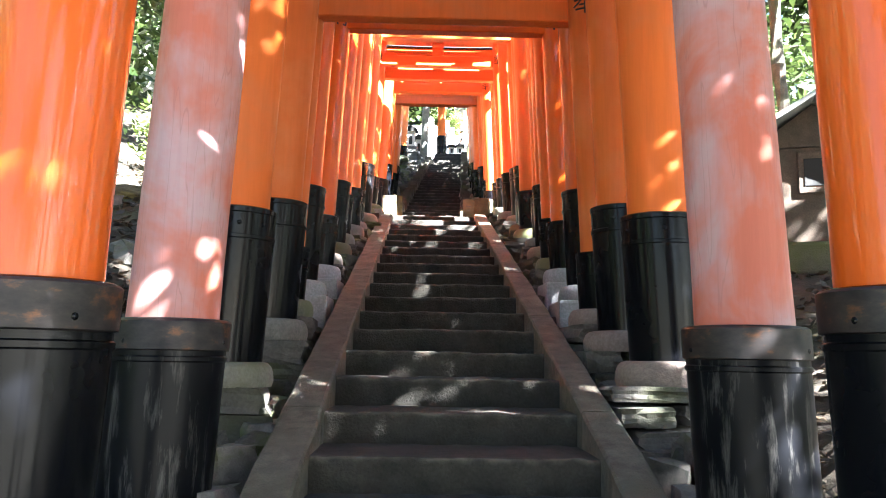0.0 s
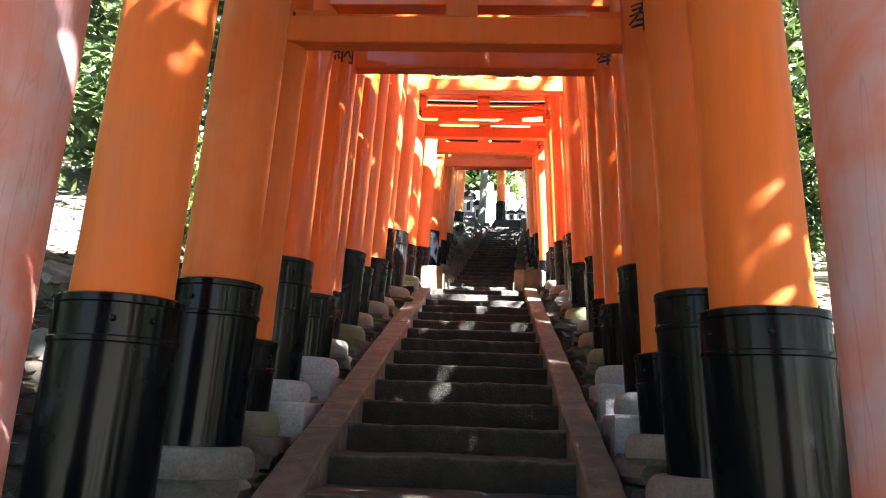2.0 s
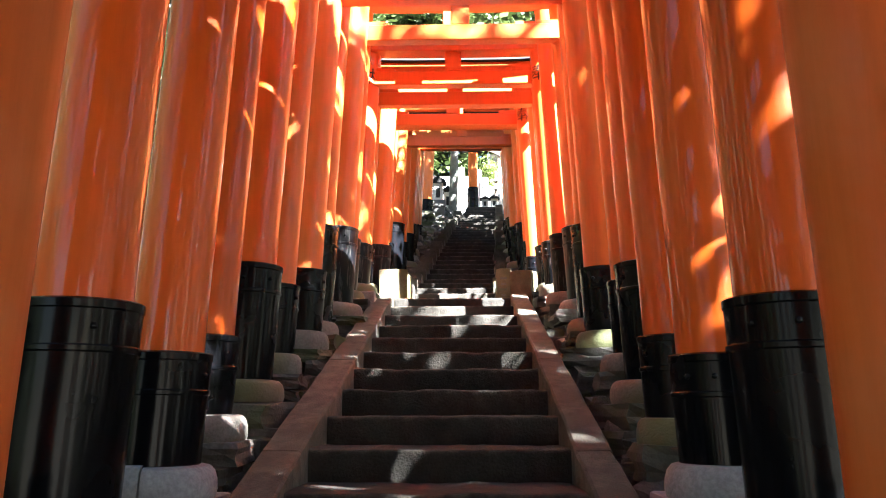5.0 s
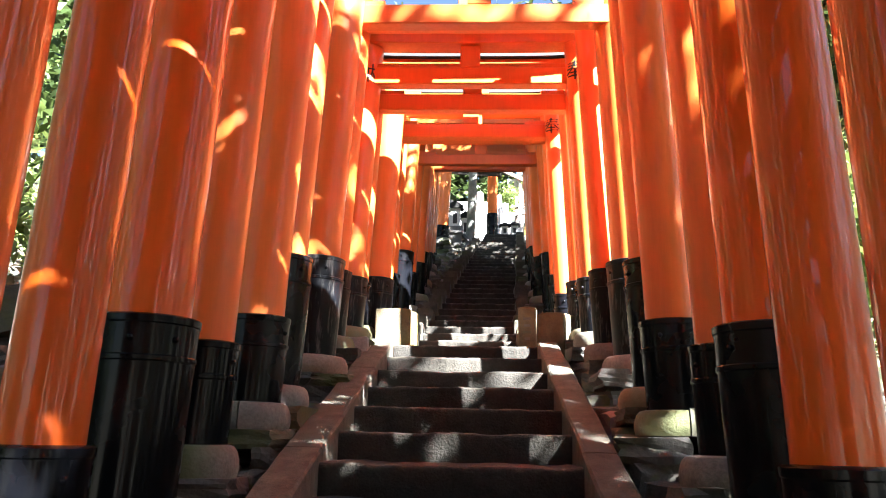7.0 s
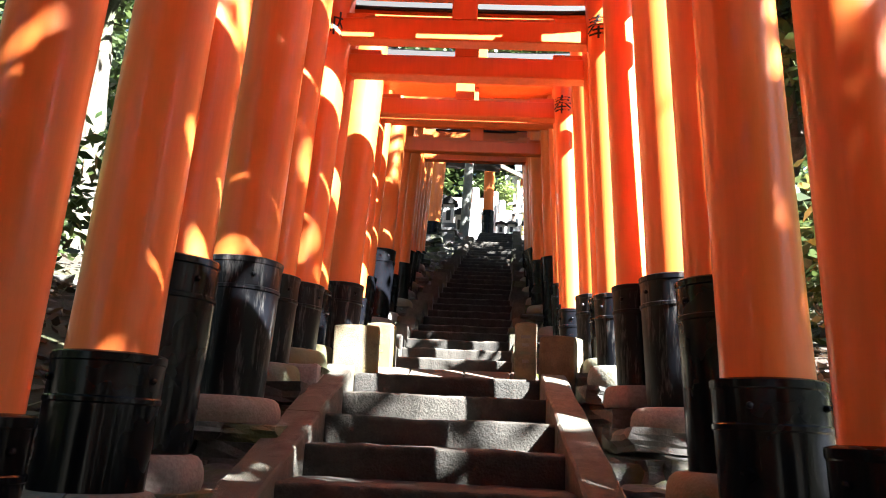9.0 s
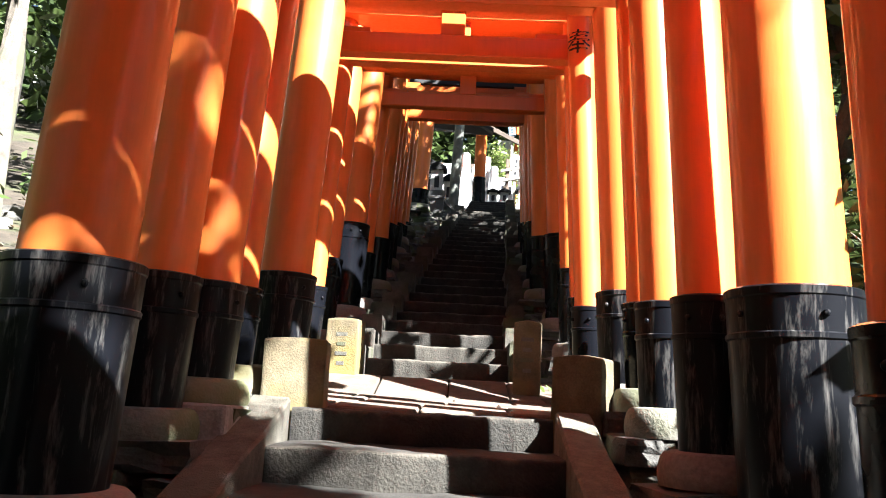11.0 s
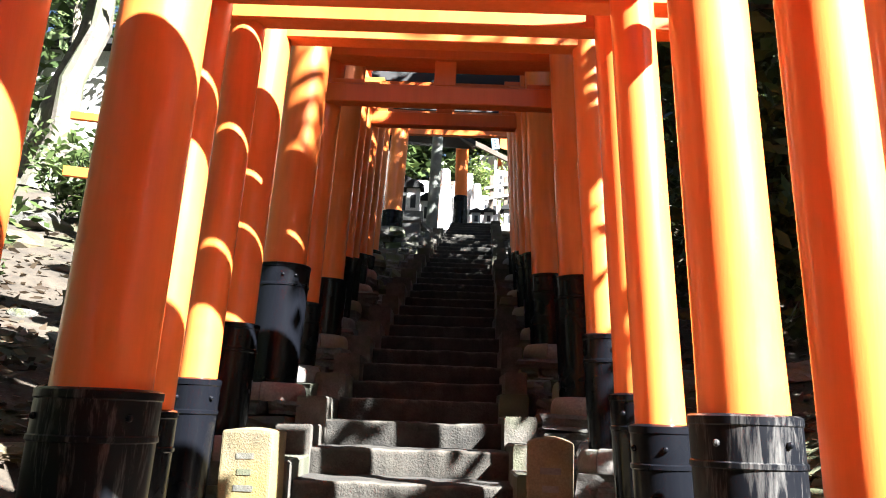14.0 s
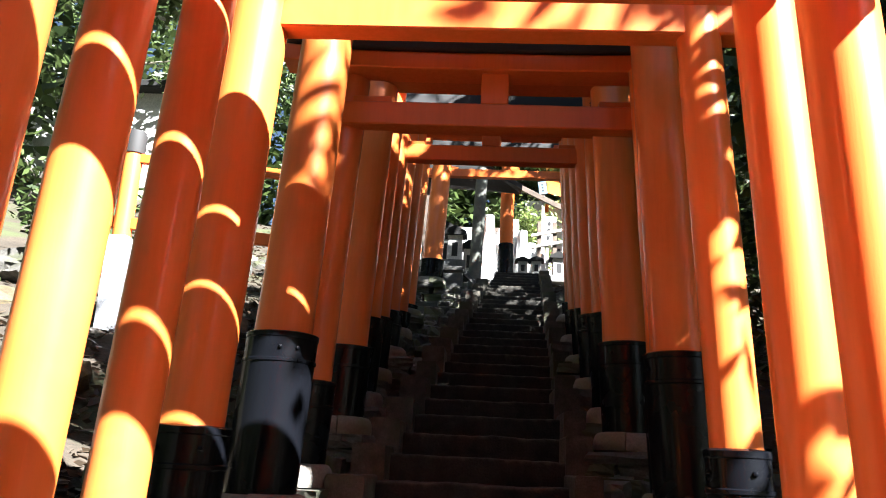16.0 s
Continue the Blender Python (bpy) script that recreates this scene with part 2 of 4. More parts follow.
# ---- stairs ----
def step(k, y, z, depth, parent, mat_=None):
    bm = bmesh.new()
    seg = 64
    prof = [(0.0, -0.19), (-0.004, -0.1), (-0.002, -0.03), (0.001, -0.011), (0.006, -0.003), (0.02, 0.001), (0.2, 0.003), (depth + 0.05, 0.0)]
    rows = []
    for i in range(seg + 1):
        dl, dr = drift(y)
        x = SX0 + dl + (SX1 + dr - SX0 - dl) * i / seg
        w = 0.018 * noise.noise(Vector((x * 3.0, k * 5.3, 0))) + 0.011 * noise.noise(Vector((x * 13.0, k * 5.3, 2)))
        h = 0.010 * noise.noise(Vector((x * 4.0, k * 3.1, 7))) + 0.005 * noise.noise(Vector((x * 14.0, k * 3.1, 7)))
        rows.append([bm.verts.new((x, y + py + (w if py < 0.1 else 0), z + pz + (h if pz > -0.1 else 0))) for py, pz in prof])
    for a, b in zip(rows, rows[1:]):
        for j in range(len(prof) - 1):
            bm.faces.new((a[j], b[j], b[j + 1], a[j + 1]))
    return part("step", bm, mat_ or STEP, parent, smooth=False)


stairs = empty("stairs", (0, 0, 0), "dark worn stone steps climbing between two rows of gates", "stairs", "", "structure")
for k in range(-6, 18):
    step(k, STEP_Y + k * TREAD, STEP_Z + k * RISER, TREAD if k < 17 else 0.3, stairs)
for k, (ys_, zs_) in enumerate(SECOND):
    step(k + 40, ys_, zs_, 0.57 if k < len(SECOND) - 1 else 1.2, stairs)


def kerb(x0, x1, y0, y1, parent, k, lift=0.05, level=None):
    bm = bmesh.new()
    top = (lambda q: level) if level else nose
    n = max(2, int((y1 - y0) / 0.15))
    prof = [(x0, -0.4), (x0, -0.012), (x0 + 0.012, 0), (x1 - 0.012, 0), (x1, -0.012), (x1, -0.4)]
    rows = []
    for i in range(n + 1):
        y = y0 + 0.006 + (y1 - y0 - 0.012) * i / n
        w = 0.012 * noise.noise(Vector((y * 2.0, x0 * 9, k)))
        rows.append([bm.verts.new((px + w + 0.006 * noise.noise(Vector((y * 5, px * 30, pz))), y, top(y) + lift + pz + 0.008 * noise.noise(Vector((y * 4, px * 20, 3))))) for px, pz in prof])
    for a, b in zip(rows, rows[1:]):
        for j in range(len(prof) - 1):
            bm.faces.new((a[j], b[j], b[j + 1], a[j + 1]))
    bm.faces.new(rows[0])
    bm.faces.new(rows[-1][::-1])
    return part("kerb_stone", bm, KERB_OLD if level else KERB, parent, smooth=False)


for side, (a, b) in enumerate(((-0.66, SX0), (SX1, 0.95))):
    k1 = empty("kerb_" + ("left", "right")[side], (0, 0, 0), "reddish granite slabs laid on the slope beside the steps", "kerb", "", "structure")
    y = 0.5
    i = 0
    for L in (1.8, 1.75, 1.95, 1.7, 1.85, 1.9, 1.2):
        kerb(a, b, y, min(y + L, FLIGHT_END - 0.02), k1, i)
        y += L
        i += 1
    y = 15.45
    rnd = random.Random(side)
    while y < (28.2, 30.4)[side]:
        L = rnd.uniform(0.45, 0.8)
        d = drift(y + L / 2)[side]
        lv = nose(y + L * 0.6)
        kerb(a + d - 0.05 * rnd.random(), b + d, y, y + L, k1, i, rnd.uniform(0.03, 0.07), lv)
        y += L
        i += 1


def landing():
    p = empty("landing", (0, 0, 0), "worn reddish paving stones of the small landing between the flights", "paving", "", "structure")
    y0, y1 = FLIGHT_END + 0.28, 15.13
    ys = [y0, y0 + 0.55, y0 + 1.05, y0 + 1.55, y1]
    rnd = random.Random(4)
    for j in range(4):
        xs = [-0.9, -0.3 + rnd.uniform(-0.1, 0.1), 0.2 + rnd.uniform(-0.1, 0.1), 0.62 + rnd.uniform(-0.1, 0.1), 1.12]
        for i in range(4):
            bm = box(bmesh.new(), xs[i] + 0.006, xs[i + 1] - 0.006, ys[j] + 0.006, ys[j + 1] - 0.006, -0.15, rnd.uniform(0, 0.008), None, 0.01)
            for v in bm.verts:
                v.co.z += nose(v.co.y)
            part("paving_stone", bm, PAVE, p, smooth=False)


landing()


# ---- gates ----
LEAN_IN = 0.052


def inscription(parent, text, r, z, dx, turn):
    """A brushed character laid round the pillar's front."""
    cu = bpy.data.curves.new("lettering", "FONT")
    cu.body, cu.size, cu.align_x, cu.align_y = text, 0.2, "CENTER", "CENTER"
    tmp = bpy.data.objects.new("lettering", cu)
    me = tmp.to_mesh()
    bm = bmesh.new()
    bm.from_mesh(me)
    tmp.to_mesh_clear()
    bpy.data.objects.remove(tmp)
    bmesh.ops.subdivide_edges(bm, edges=[e for e in bm.edges if e.calc_length() > 0.03], cuts=1)
    for v in bm.verts:
        a = -math.pi / 2 + turn + v.co.x / r
        v.co = Vector((dx + (r + 0.004) * math.cos(a), (r + 0.004) * math.sin(a), z + v.co.y))
    return part("inscription", bm, INK, parent, "black brushed character", smooth=False)


def pillar(root, side, x, y, zs, r, zfoot, ztop, paint, black, sleeve_r, char=None, zchar=0.0, band=False):
    def axis(z):
        return (-side * LEAN_IN * (z - zs), 0.0)
    prof = [(r * 1.02, zfoot - zs), (r * 1.015, 0)]
    n = 10
    for i in range(1, n + 1):
        z = (ztop - zs) * i / n
        prof.append((r * (1.0 - 0.05 * i / n), z))
    shift = lambda z: (-side * LEAN_IN * z, 0.0)
    bm = lathe(prof, 44, shift)
    p = part("pillar", bm, paint, root)
    p.location = Vector((x, y, zs)) - root.location
    R = sleeve_r
    sp = [(R * 0.99, zfoot - zs), (R, -0.17), (R + 0.006, -0.165), (R + 0.006, -0.15), (R, -0.145), (R, -0.035), (R + 0.004, -0.03), (R + 0.004, -0.006), (R - 0.006, 0.0), (r * 0.98, 0.004)]
    s = part("sleeve", lathe(sp, 44, shift, False), black, p, "black lacquered sleeve round the foot")
    if char:
        inscription(p, char, r * 0.96, zchar - zs, -side * LEAN_IN * (zchar - zs), -0.35 * side)
    if band:
        part("band", lathe([(R + 0.001, -0.125), (R + 0.011, -0.12), (R + 0.011, -0.012), (R + 0.002, -0.004)], 44, shift, False), IRON, s, "rusty brown iron band")
    if zs < 12:
        rnd = random.Random(int(1000 * y) + side)
        for a in (rnd.uniform(-2.4, -1.2), rnd.uniform(-1.0, -0.2)):
            a = a if side < 0 else -math.pi - a
            bm = bmesh.new()
            bmesh.ops.create_uvsphere(bm, u_segments=8, v_segments=6, radius=0.012)
            b = part("rivet", bm, black, s)
            b.location = ((R + 0.004) * math.cos(a) + side * LEAN_IN * 0.09, (R + 0.004) * math.sin(a), -0.09)
    return p


def beam(x0, x1, yc, w, z0, z1, bevel=0.008, rise=0.0, tilt=0.0):
    """A beam across the walk; rise lifts its ends."""
    bm = bmesh.new()
    n = 12
    h, hw = z1 - z0, w / 2
    b = bevel
    prof = [(-hw + b, 0), (-hw, b), (-hw, h - b), (-hw + b, h), (hw - b, h), (hw, h - b), (hw, b), (hw - b, 0)]
    rows = []
    for i in range(n + 1):
        f = i / n
        x = x0 + (x1 - x0) * f
        dz = rise * (2 * f - 1) ** 4 + tilt * (f - 0.5)
        rows.append([bm.verts.new((x, yc + py, z0 + pz + dz)) for py, pz in prof])
    for a, c in zip(rows, rows[1:]):
        for j in range(8):
            bm.faces.new((a[j], a[(j + 1) % 8], c[(j + 1) % 8], c[j]))
    bm.faces.new(rows[0][::-1])
    bm.faces.new(rows[-1])
    return bm


GATE_LABEL = "vermilion painted wooden gate with black-sleeved pillars over the steps"


FEET = []


def gate(xl, yl, zl, xr, yr, zr, R=0.21, h=1.72, RR=None, band=False, paint=None, black=None, label=GATE_LABEL, chars=False, foot=0.16):
    paint, black = paint or RED, black or BLACK
    yc = (yl + yr) / 2
    g = empty("torii_gate", ((xl + xr) / 2, yc, nose(yc)), label, "gate", "gates over the steps")
    tie = (zl + zr) / 2 + h
    top = tie + 0.38
    RR = RR or R
    pillar(g, -1, xl, yl, zl, 0.81 * R, nose(yl) + foot, top, paint, black, R, chars and "納", tie + 0.08, band)
    pillar(g, 1, xr, yr, zr, 0.81 * RR, nose(yr) + foot, top, paint, black, RR, chars and "奉", tie + 0.08, band)
    for px, py, pz, s in ((xl, yl, zl, -1), (xr, yr, zr, 1)):
        FEET.append((px + s * LEAN_IN * (pz - nose(py) - 0.1), py, R if s < 0 else RR, foot))
    o = -g.location
    def put(name, bm, m, lab=""):
        ob = part(name, bm, m, g, lab, smooth=False)
        ob.location = o
        return ob
    beam_mat = RED_BEAM if paint is RED else paint
    put("tie_beam", beam(xl - 0.24, xr + 0.24, yc, 0.13, tie, tie + 0.16), beam_mat)
    xm = (xl + xr) / 2
    put("strut", box(bmesh.new(), xm - 0.09, xm + 0.09, yc - 0.06, yc + 0.06, tie + 0.16, top, None, 0.006), beam_mat)
    put("lintel", beam(xl - 0.32, xr + 0.32, yc, 0.22, top, top + 0.12, rise=0.05), beam_mat)
    put("cap_beam", beam(xl - 0.40, xr + 0.40, yc, 0.30, top + 0.12, top + (0.23 if yc < 15 else 0.32), rise=0.08), CAP_BLACK, "black painted top beam")
    for s, x, z in ((-1, xl, zl), (1, xr, zr)):
        xi = x - s * LEAN_IN * (tie + 0.2 - z)
        wb = box(bmesh.new(), xi - 0.19 * s - 0.13, xi - 0.19 * s + 0.13, yc - 0.045, yc + 0.045, tie + 0.16, tie + 0.205, None, 0.005)
        put("wedge", wb, beam_mat)
    return g


gate(-0.99, 2.11, 1.67, 1.31, 2.21, 1.70, h=1.75, paint=ORANGE_GLOSS, foot=-0.2, band=True)
gate(-1.02, 3.42, 1.63, 1.24, 3.15, 1.63, 0.225, paint=PINK, black=BLACK_WORN_LIT, foot=-0.2, band=True, label="faded pink wooden gate with rust-banded black pillar feet")
gate(-1.01, 4.37, 2.25, 1.31, 4.46, 2.28, 0.222, paint=RED_MATT)
gate(-0.96, 5.25, 2.46, 1.27, 5.13, 2.45, paint=RED_MATT)
gate(-1.00, 5.85, 2.25, 1.26, 5.70, 2.23, 0.19, h=1.69, chars=True, paint=RED_MATT)
gate(-0.99, 6.52, 2.82, 1.30, 6.46, 2.82, 0.20, paint=ORANGE_GLOSS)
gate(-0.94, 7.19, 2.70, 1.28, 7.19, 2.69, 0.185, chars=True, paint=ORANGE_GLOSS)
gate(-0.98, 7.86, 2.83, 1.26, 7.81, 2.82, 0.155, paint=ORANGE_GLOSS, h=1.9)
gate(-0.98, 8.52, 3.29, 1.34, 8.49, 3.29, 0.205, paint=ORANGE_GLOSS, h=1.78)
gate(-0.95, 9.12, 3.27, 1.36, 9.13, 3.29, 0.16, chars=True, h=2.05)
gate(-0.93, 9.86, 3.49, 1.32, 9.88, 3.50, 0.187, h=2.15)
gate(-0.93, 10.27, 3.91, 1.35, 10.37, 3.93, h=2.0)
gate(-0.90, 11.20, 4.10, 1.41, 11.38, 4.14, 0.215, h=1.85, black=BLACK_WORN_LIT)
gate(-0.94, 12.02, 4.18, 1.265, 11.83, 4.17, 0.175, RR=0.14, h=2.1, black=BLACK_WORN_LIT)
gate(-0.89, 12.47, 4.21, 1.235, 12.37, 4.21, 0.195, RR=0.137, h=1.77, chars=True, black=BLACK_WORN_LIT)
gate(-0.88, 12.90, 4.25, 1.26, 12.82, 4.26, 0.16, RR=0.132, h=1.66)
gate(-0.81, 13.81, 4.46, 1.335, 13.81, 4.45, 0.20, RR=0.18, h=1.88, black=BLACK_WORN_LIT)
gate(-0.885, 14.50, 4.40, 1.19, 14.32, 4.41, 0.12, RR=0.12, h=1.82, chars=True)
gate(-0.86, 15.05, 4.555, 1.245, 14.94, 4.55, 0.117, RR=0.13, h=1.845)
gate(-0.93, 15.84, 4.91, 1.265, 15.84, 4.92, 0.175, RR=0.125, h=1.79)
gate(-0.88, 17.04, 5.48, 1.31, 16.91, 5.44, 0.20, h=1.95)
gate(-0.83, 17.60, 5.28, 1.36, 17.36, 5.32, 0.17, h=1.65, chars=True)
gate(-0.81, 18.67, 5.65, 1.30, 18.60, 5.75)
gate(-0.82, 19.40, 6.00, 1.30, 19.22, 6.08, chars=True)
gate(-0.84, 20.20, 6.15, 1.32, 20.20, 6.25, h=1.56)
gate(-0.86, 21.20, 6.40, 1.36, 21.20, 6.50)
gate(-0.88, 22.30, 6.60, 1.40, 22.30, 6.70, h=1.9)
gate(-0.93, 23.80, 6.98, 1.50, 23.80, 7.10, h=2.1)
gate(-0.83, 27.60, 8.60, 2.20, 27.60, 8.66, 0.235, h=1.66)



# ---- footings under the pillars ----
FOOT_GREY = stone("pale_bluish_footing", (0.24, 0.25, 0.27), (0.40, 0.41, 0.43), 4, None, 0.8)
FOOT_PINK = stone("pinkish_footing", (0.19, 0.145, 0.125), (0.34, 0.27, 0.23), 4, (0.14, 0.13, 0.06), 0.85)
BLOCK = stone("dark_footing_block", (0.06, 0.055, 0.05), (0.15, 0.14, 0.125), 4, (0.07, 0.08, 0.035), 0.95)


def half_disc(r, h, a0, a1, seg=14):
    bm = bmesh.new()
    prof = [(r * 0.97, 0.0), (r, 0.25 * h), (r * 0.99, 0.55 * h), (r * 0.95, 0.8 * h), (r * 0.88, 0.95 * h), (r * 0.78, h)]
    rows = []
    for i in range(seg + 1):
        a = a0 + (a1 - a0) * i / seg
        w = 1 + 0.02 * noise.noise(Vector((math.cos(a) * 2, math.sin(a) * 2, r * 50)))
        rows.append([bm.verts.new((p * w * math.cos(a), p * w * math.sin(a), z)) for p, z in prof] + [bm.verts.new((0.003 * math.cos((a0 + a1) / 2), 0.003 * math.sin((a0 + a1) / 2), h))])
    n = len(prof)
    for a, b in zip(rows, rows[1:]):
        for j in range(n):
            bm.faces.new((a[j], b[j], b[j + 1], a[j + 1]))
    bm.faces.new(rows[0])
    bm.faces.new(rows[-1][::-1])
    return bm


def footing(x, y, R, seed, top):
    rnd = random.Random(seed)
    m = FOOT_GREY if seed // 2 in (5, 6) else rnd.choice((PLINTH, PLINTH, FOOT_PINK, FOOT_PINK))
    z = nose(y) + top - 0.12
    word = {"rounded_plinth_stone": "mossy grey", "pale_bluish_footing": "pale bluish grey", "pinkish_footing": "pinkish"}[m.name]
    f = empty("pillar_footing", (x, y, z), word + " rounded stone collar on a block under a pillar", "footing", "footings of the gates")
    rr = R + rnd.uniform(0.05, 0.1)
    a = rnd.uniform(0.9, 2.2)
    for k in (0, 1):
        p = part("half_collar", half_disc(rr, rnd.uniform(0.125, 0.14), a + 0.015 + k * math.pi, a - 0.015 + (k + 1) * math.pi), m, f)
    s = rr + rnd.uniform(0.0, 0.06)
    if m is FOOT_GREY:
        bm = box(bmesh.new(), -s, s, -s, s, -0.75, 0.004, None, 0.02, 2)
        for v in bm.verts:
            v.co += 0.02 * noise.noise_vector(v.co * 4 + Vector((seed, 0, 0)))
        part("block", bm, m, f, smooth=False)
        return f
    zt = 0.006
    for course in range(5):
        h = rnd.uniform(0.08, 0.17)
        w = s * rnd.uniform(0.88, 1.12)
        cut = rnd.uniform(-0.45, 0.45) * w if rnd.random() < 0.75 else w
        for q, (a, b) in enumerate(((-w, cut - 0.012), (cut + 0.012, w))):
            if b - a < 0.1:
                continue
            bm = rough_block(b - a, 2 * s + rnd.uniform(-0.12, 0.06), h - 0.004, seed * 7 + course * 2 + q, 0.09, rnd.uniform(0.03, 0.12), 3)
            bmesh.ops.rotate(bm, verts=bm.verts[:], matrix=Euler((rnd.uniform(-0.04, 0.04), rnd.uniform(-0.05, 0.05), rnd.uniform(-0.2, 0.2))).to_matrix())
            bmesh.ops.translate(bm, verts=bm.verts[:], vec=((a + b) / 2, rnd.uniform(-0.04, 0.04), zt - h))
            part("field_stone", bm, rnd.choice((BLOCK, BLOCK, RUBBLE)), f, smooth=False)
        zt -= h
    return f


for i, (fx, fy, fr, ft) in enumerate(FEET):
    footing(fx, fy, fr, i, ft)


# ---- stone posts on the landing ----
def post(x, y, w, d, z0, z1, turn, label, carve=False, dome=0.03):
    bm = box(bmesh.new(), -w / 2, w / 2, -d / 2, d / 2, 0, z1 - z0, None, 0.012, 2)
    bmesh.ops.subdivide_edges(bm, edges=[e for e in bm.edges if e.calc_length() > 0.1], cuts=4, use_grid_fill=True)
    for v in bm.verts:
        if v.co.z > z1 - z0 - 0.01:
            v.co.z += dome * (1 - (2 * v.co.x / w) ** 2) * (1 - 0.5 * (2 * v.co.y / d) ** 2)
        v.co += 0.006 * noise.noise_vector(v.co * 7 + Vector((x, y, 0)))
    p = thing("stone_post", bm, POST, label, "stone post", "posts on the landing", smooth=False)
    p.matrix_world = pose(x, y, z0, 0, 0, turn)
    if carve:
        for r in range(4):
            zc = (z1 - z0) - 0.12 - r * 0.075
            bw = (0.045, 0.035, 0.048, 0.03)[r]
            bm = box(bmesh.new(), -bw, bw, -d / 2 - 0.003, -d / 2 + 0.002, zc - 0.014, zc + 0.014)
            part("carved_mark", bm, BLOCK, p, "dark worn carving", smooth=False)
    return p


post(-0.50, 12.86, 0.31, 0.24, 3.45, 3.99, 4, "squat weathered yellowish stone post at the kerb's end", False, 0.012)
post(-0.59, 15.20, 0.26, 0.22, 3.60, 4.32, -8, "carved granite post with worn lettering beside the steps", True, 0.015)
post(0.96, 12.86, 0.27, 0.24, 3.45, 3.97, -32, "squat brown granite post at the kerb's end", False, 0.02)
post(0.82, 14.80, 0.20, 0.20, 3.60, 4.32, -6, "narrow brown stone post with worn carving beside the steps", True, 0.03)


# ---- rubble beside the kerbs ----
def rubble():
    rnd = random.Random(11)
    shapes = []
    for k in range(14):
        bm = rough_block(1, 1, 1, k + 1, 0.13, rnd.uniform(0.15, 0.5))
        me = bpy.data.meshes.new("rubble_stone")
        bm.to_mesh(me)
        bm.free()
        me.materials.append(RUBBLE if k % 4 else PLINTH)
        shapes.append(me)
    for side in (-1, 1):
        wall = empty("rubble_edge_" + ("left" if side < 0 else "right"), (0, 0, 0), "mossy field stones packed between the kerb and the gate footings", "rubble", "", "structure")
        y = 1.6
        while y < 28.5:
            for row in range(2):
                sx, sy, sz = rnd.uniform(0.16, 0.3), rnd.uniform(0.22, 0.42), rnd.uniform(0.12, 0.26)
                edge = 0.70 if side < 0 else 0.99
                x = side * (edge + 0.02 + sx / 2 + row * 0.2 + rnd.uniform(-0.02, 0.05)) + drift(y)[0 if side < 0 else 1]
                if 12.5 < y < 15.3 and row == 0:
                    continue
                ob = new("rubble_stone", rnd.choice(shapes))
                ob.parent = wall
                yy = y + rnd.uniform(-0.08, 0.08)
                top = nose(yy) - 0.02 - rnd.uniform(0.0, 0.12) + row * 0.03
                ob.matrix_world = Matrix.LocRotScale((x, yy, top - sz), Euler((rnd.uniform(-0.15, 0.15) + 0.1, rnd.uniform(-0.15, 0.15), rnd.uniform(-0.5, 0.5))), (sx, sy, sz))
            y += rnd.uniform(0.24, 0.36)


rubble()


# ---- trees, bushes and litter ----
def leaf_material(name, a, b):
    m = bpy.data.materials.new(name)
    m.use_nodes = True
    nt = m.node_tree
    bs = nt.nodes["Principled BSDF"]
    g = nt.nodes.new("ShaderNodeNewGeometry")
    r = nt.nodes.new("ShaderNodeValToRGB")
    r.color_ramp.elements[0].color, r.color_ramp.elements[1].color = (*a, 1), (*b, 1)
    nt.links.new(g.outputs["Random Per Island"], r.inputs[0])
    nt.links.new(r.outputs[0], bs.inputs["Base Color"])
    bs.inputs["Roughness"].default_value = 0.45
    tr = nt.nodes.new("ShaderNodeBsdfTranslucent")
    nt.links.new(r.outputs[0], tr.inputs[0])
    mx = nt.nodes.new("ShaderNodeMixShader")
    mx.inputs[0].default_value = 0.28
    nt.links.new(bs.outputs[0], mx.inputs[1])
    nt.links.new(tr.outputs[0], mx.inputs[2])
    nt.links.new(mx.outputs[0], nt.nodes["Material Output"].inputs[0])
    return m


LEAF = leaf_material("evergreen_leaves", (0.022, 0.04, 0.01), (0.085, 0.12, 0.032))
LEAF_LIGHT = leaf_material("young_leaves", (0.09, 0.13, 0.03), (0.25, 0.32, 0.09))
LITTER = leaf_material("dry_leaves", (0.03, 0.02, 0.012), (0.13, 0.095, 0.06))
GRASS = leaf_material("grass_blades", (0.06, 0.1, 0.02), (0.2, 0.26, 0.07))
BARK = stone("grey_bark", (0.07, 0.06, 0.048), (0.22, 0.19, 0.15), 7, (0.12, 0.13, 0.07), 0.95, 0.9)
WOOD_DARK = stone("old_dark_timber", (0.055, 0.04, 0.03), (0.15, 0.11, 0.08), 5, None, 0.8, 0.3)
WOOD_GREY = stone("weathered_grey_timber", (0.22, 0.2, 0.17), (0.42, 0.39, 0.34), 5, None, 0.85, 0.3)


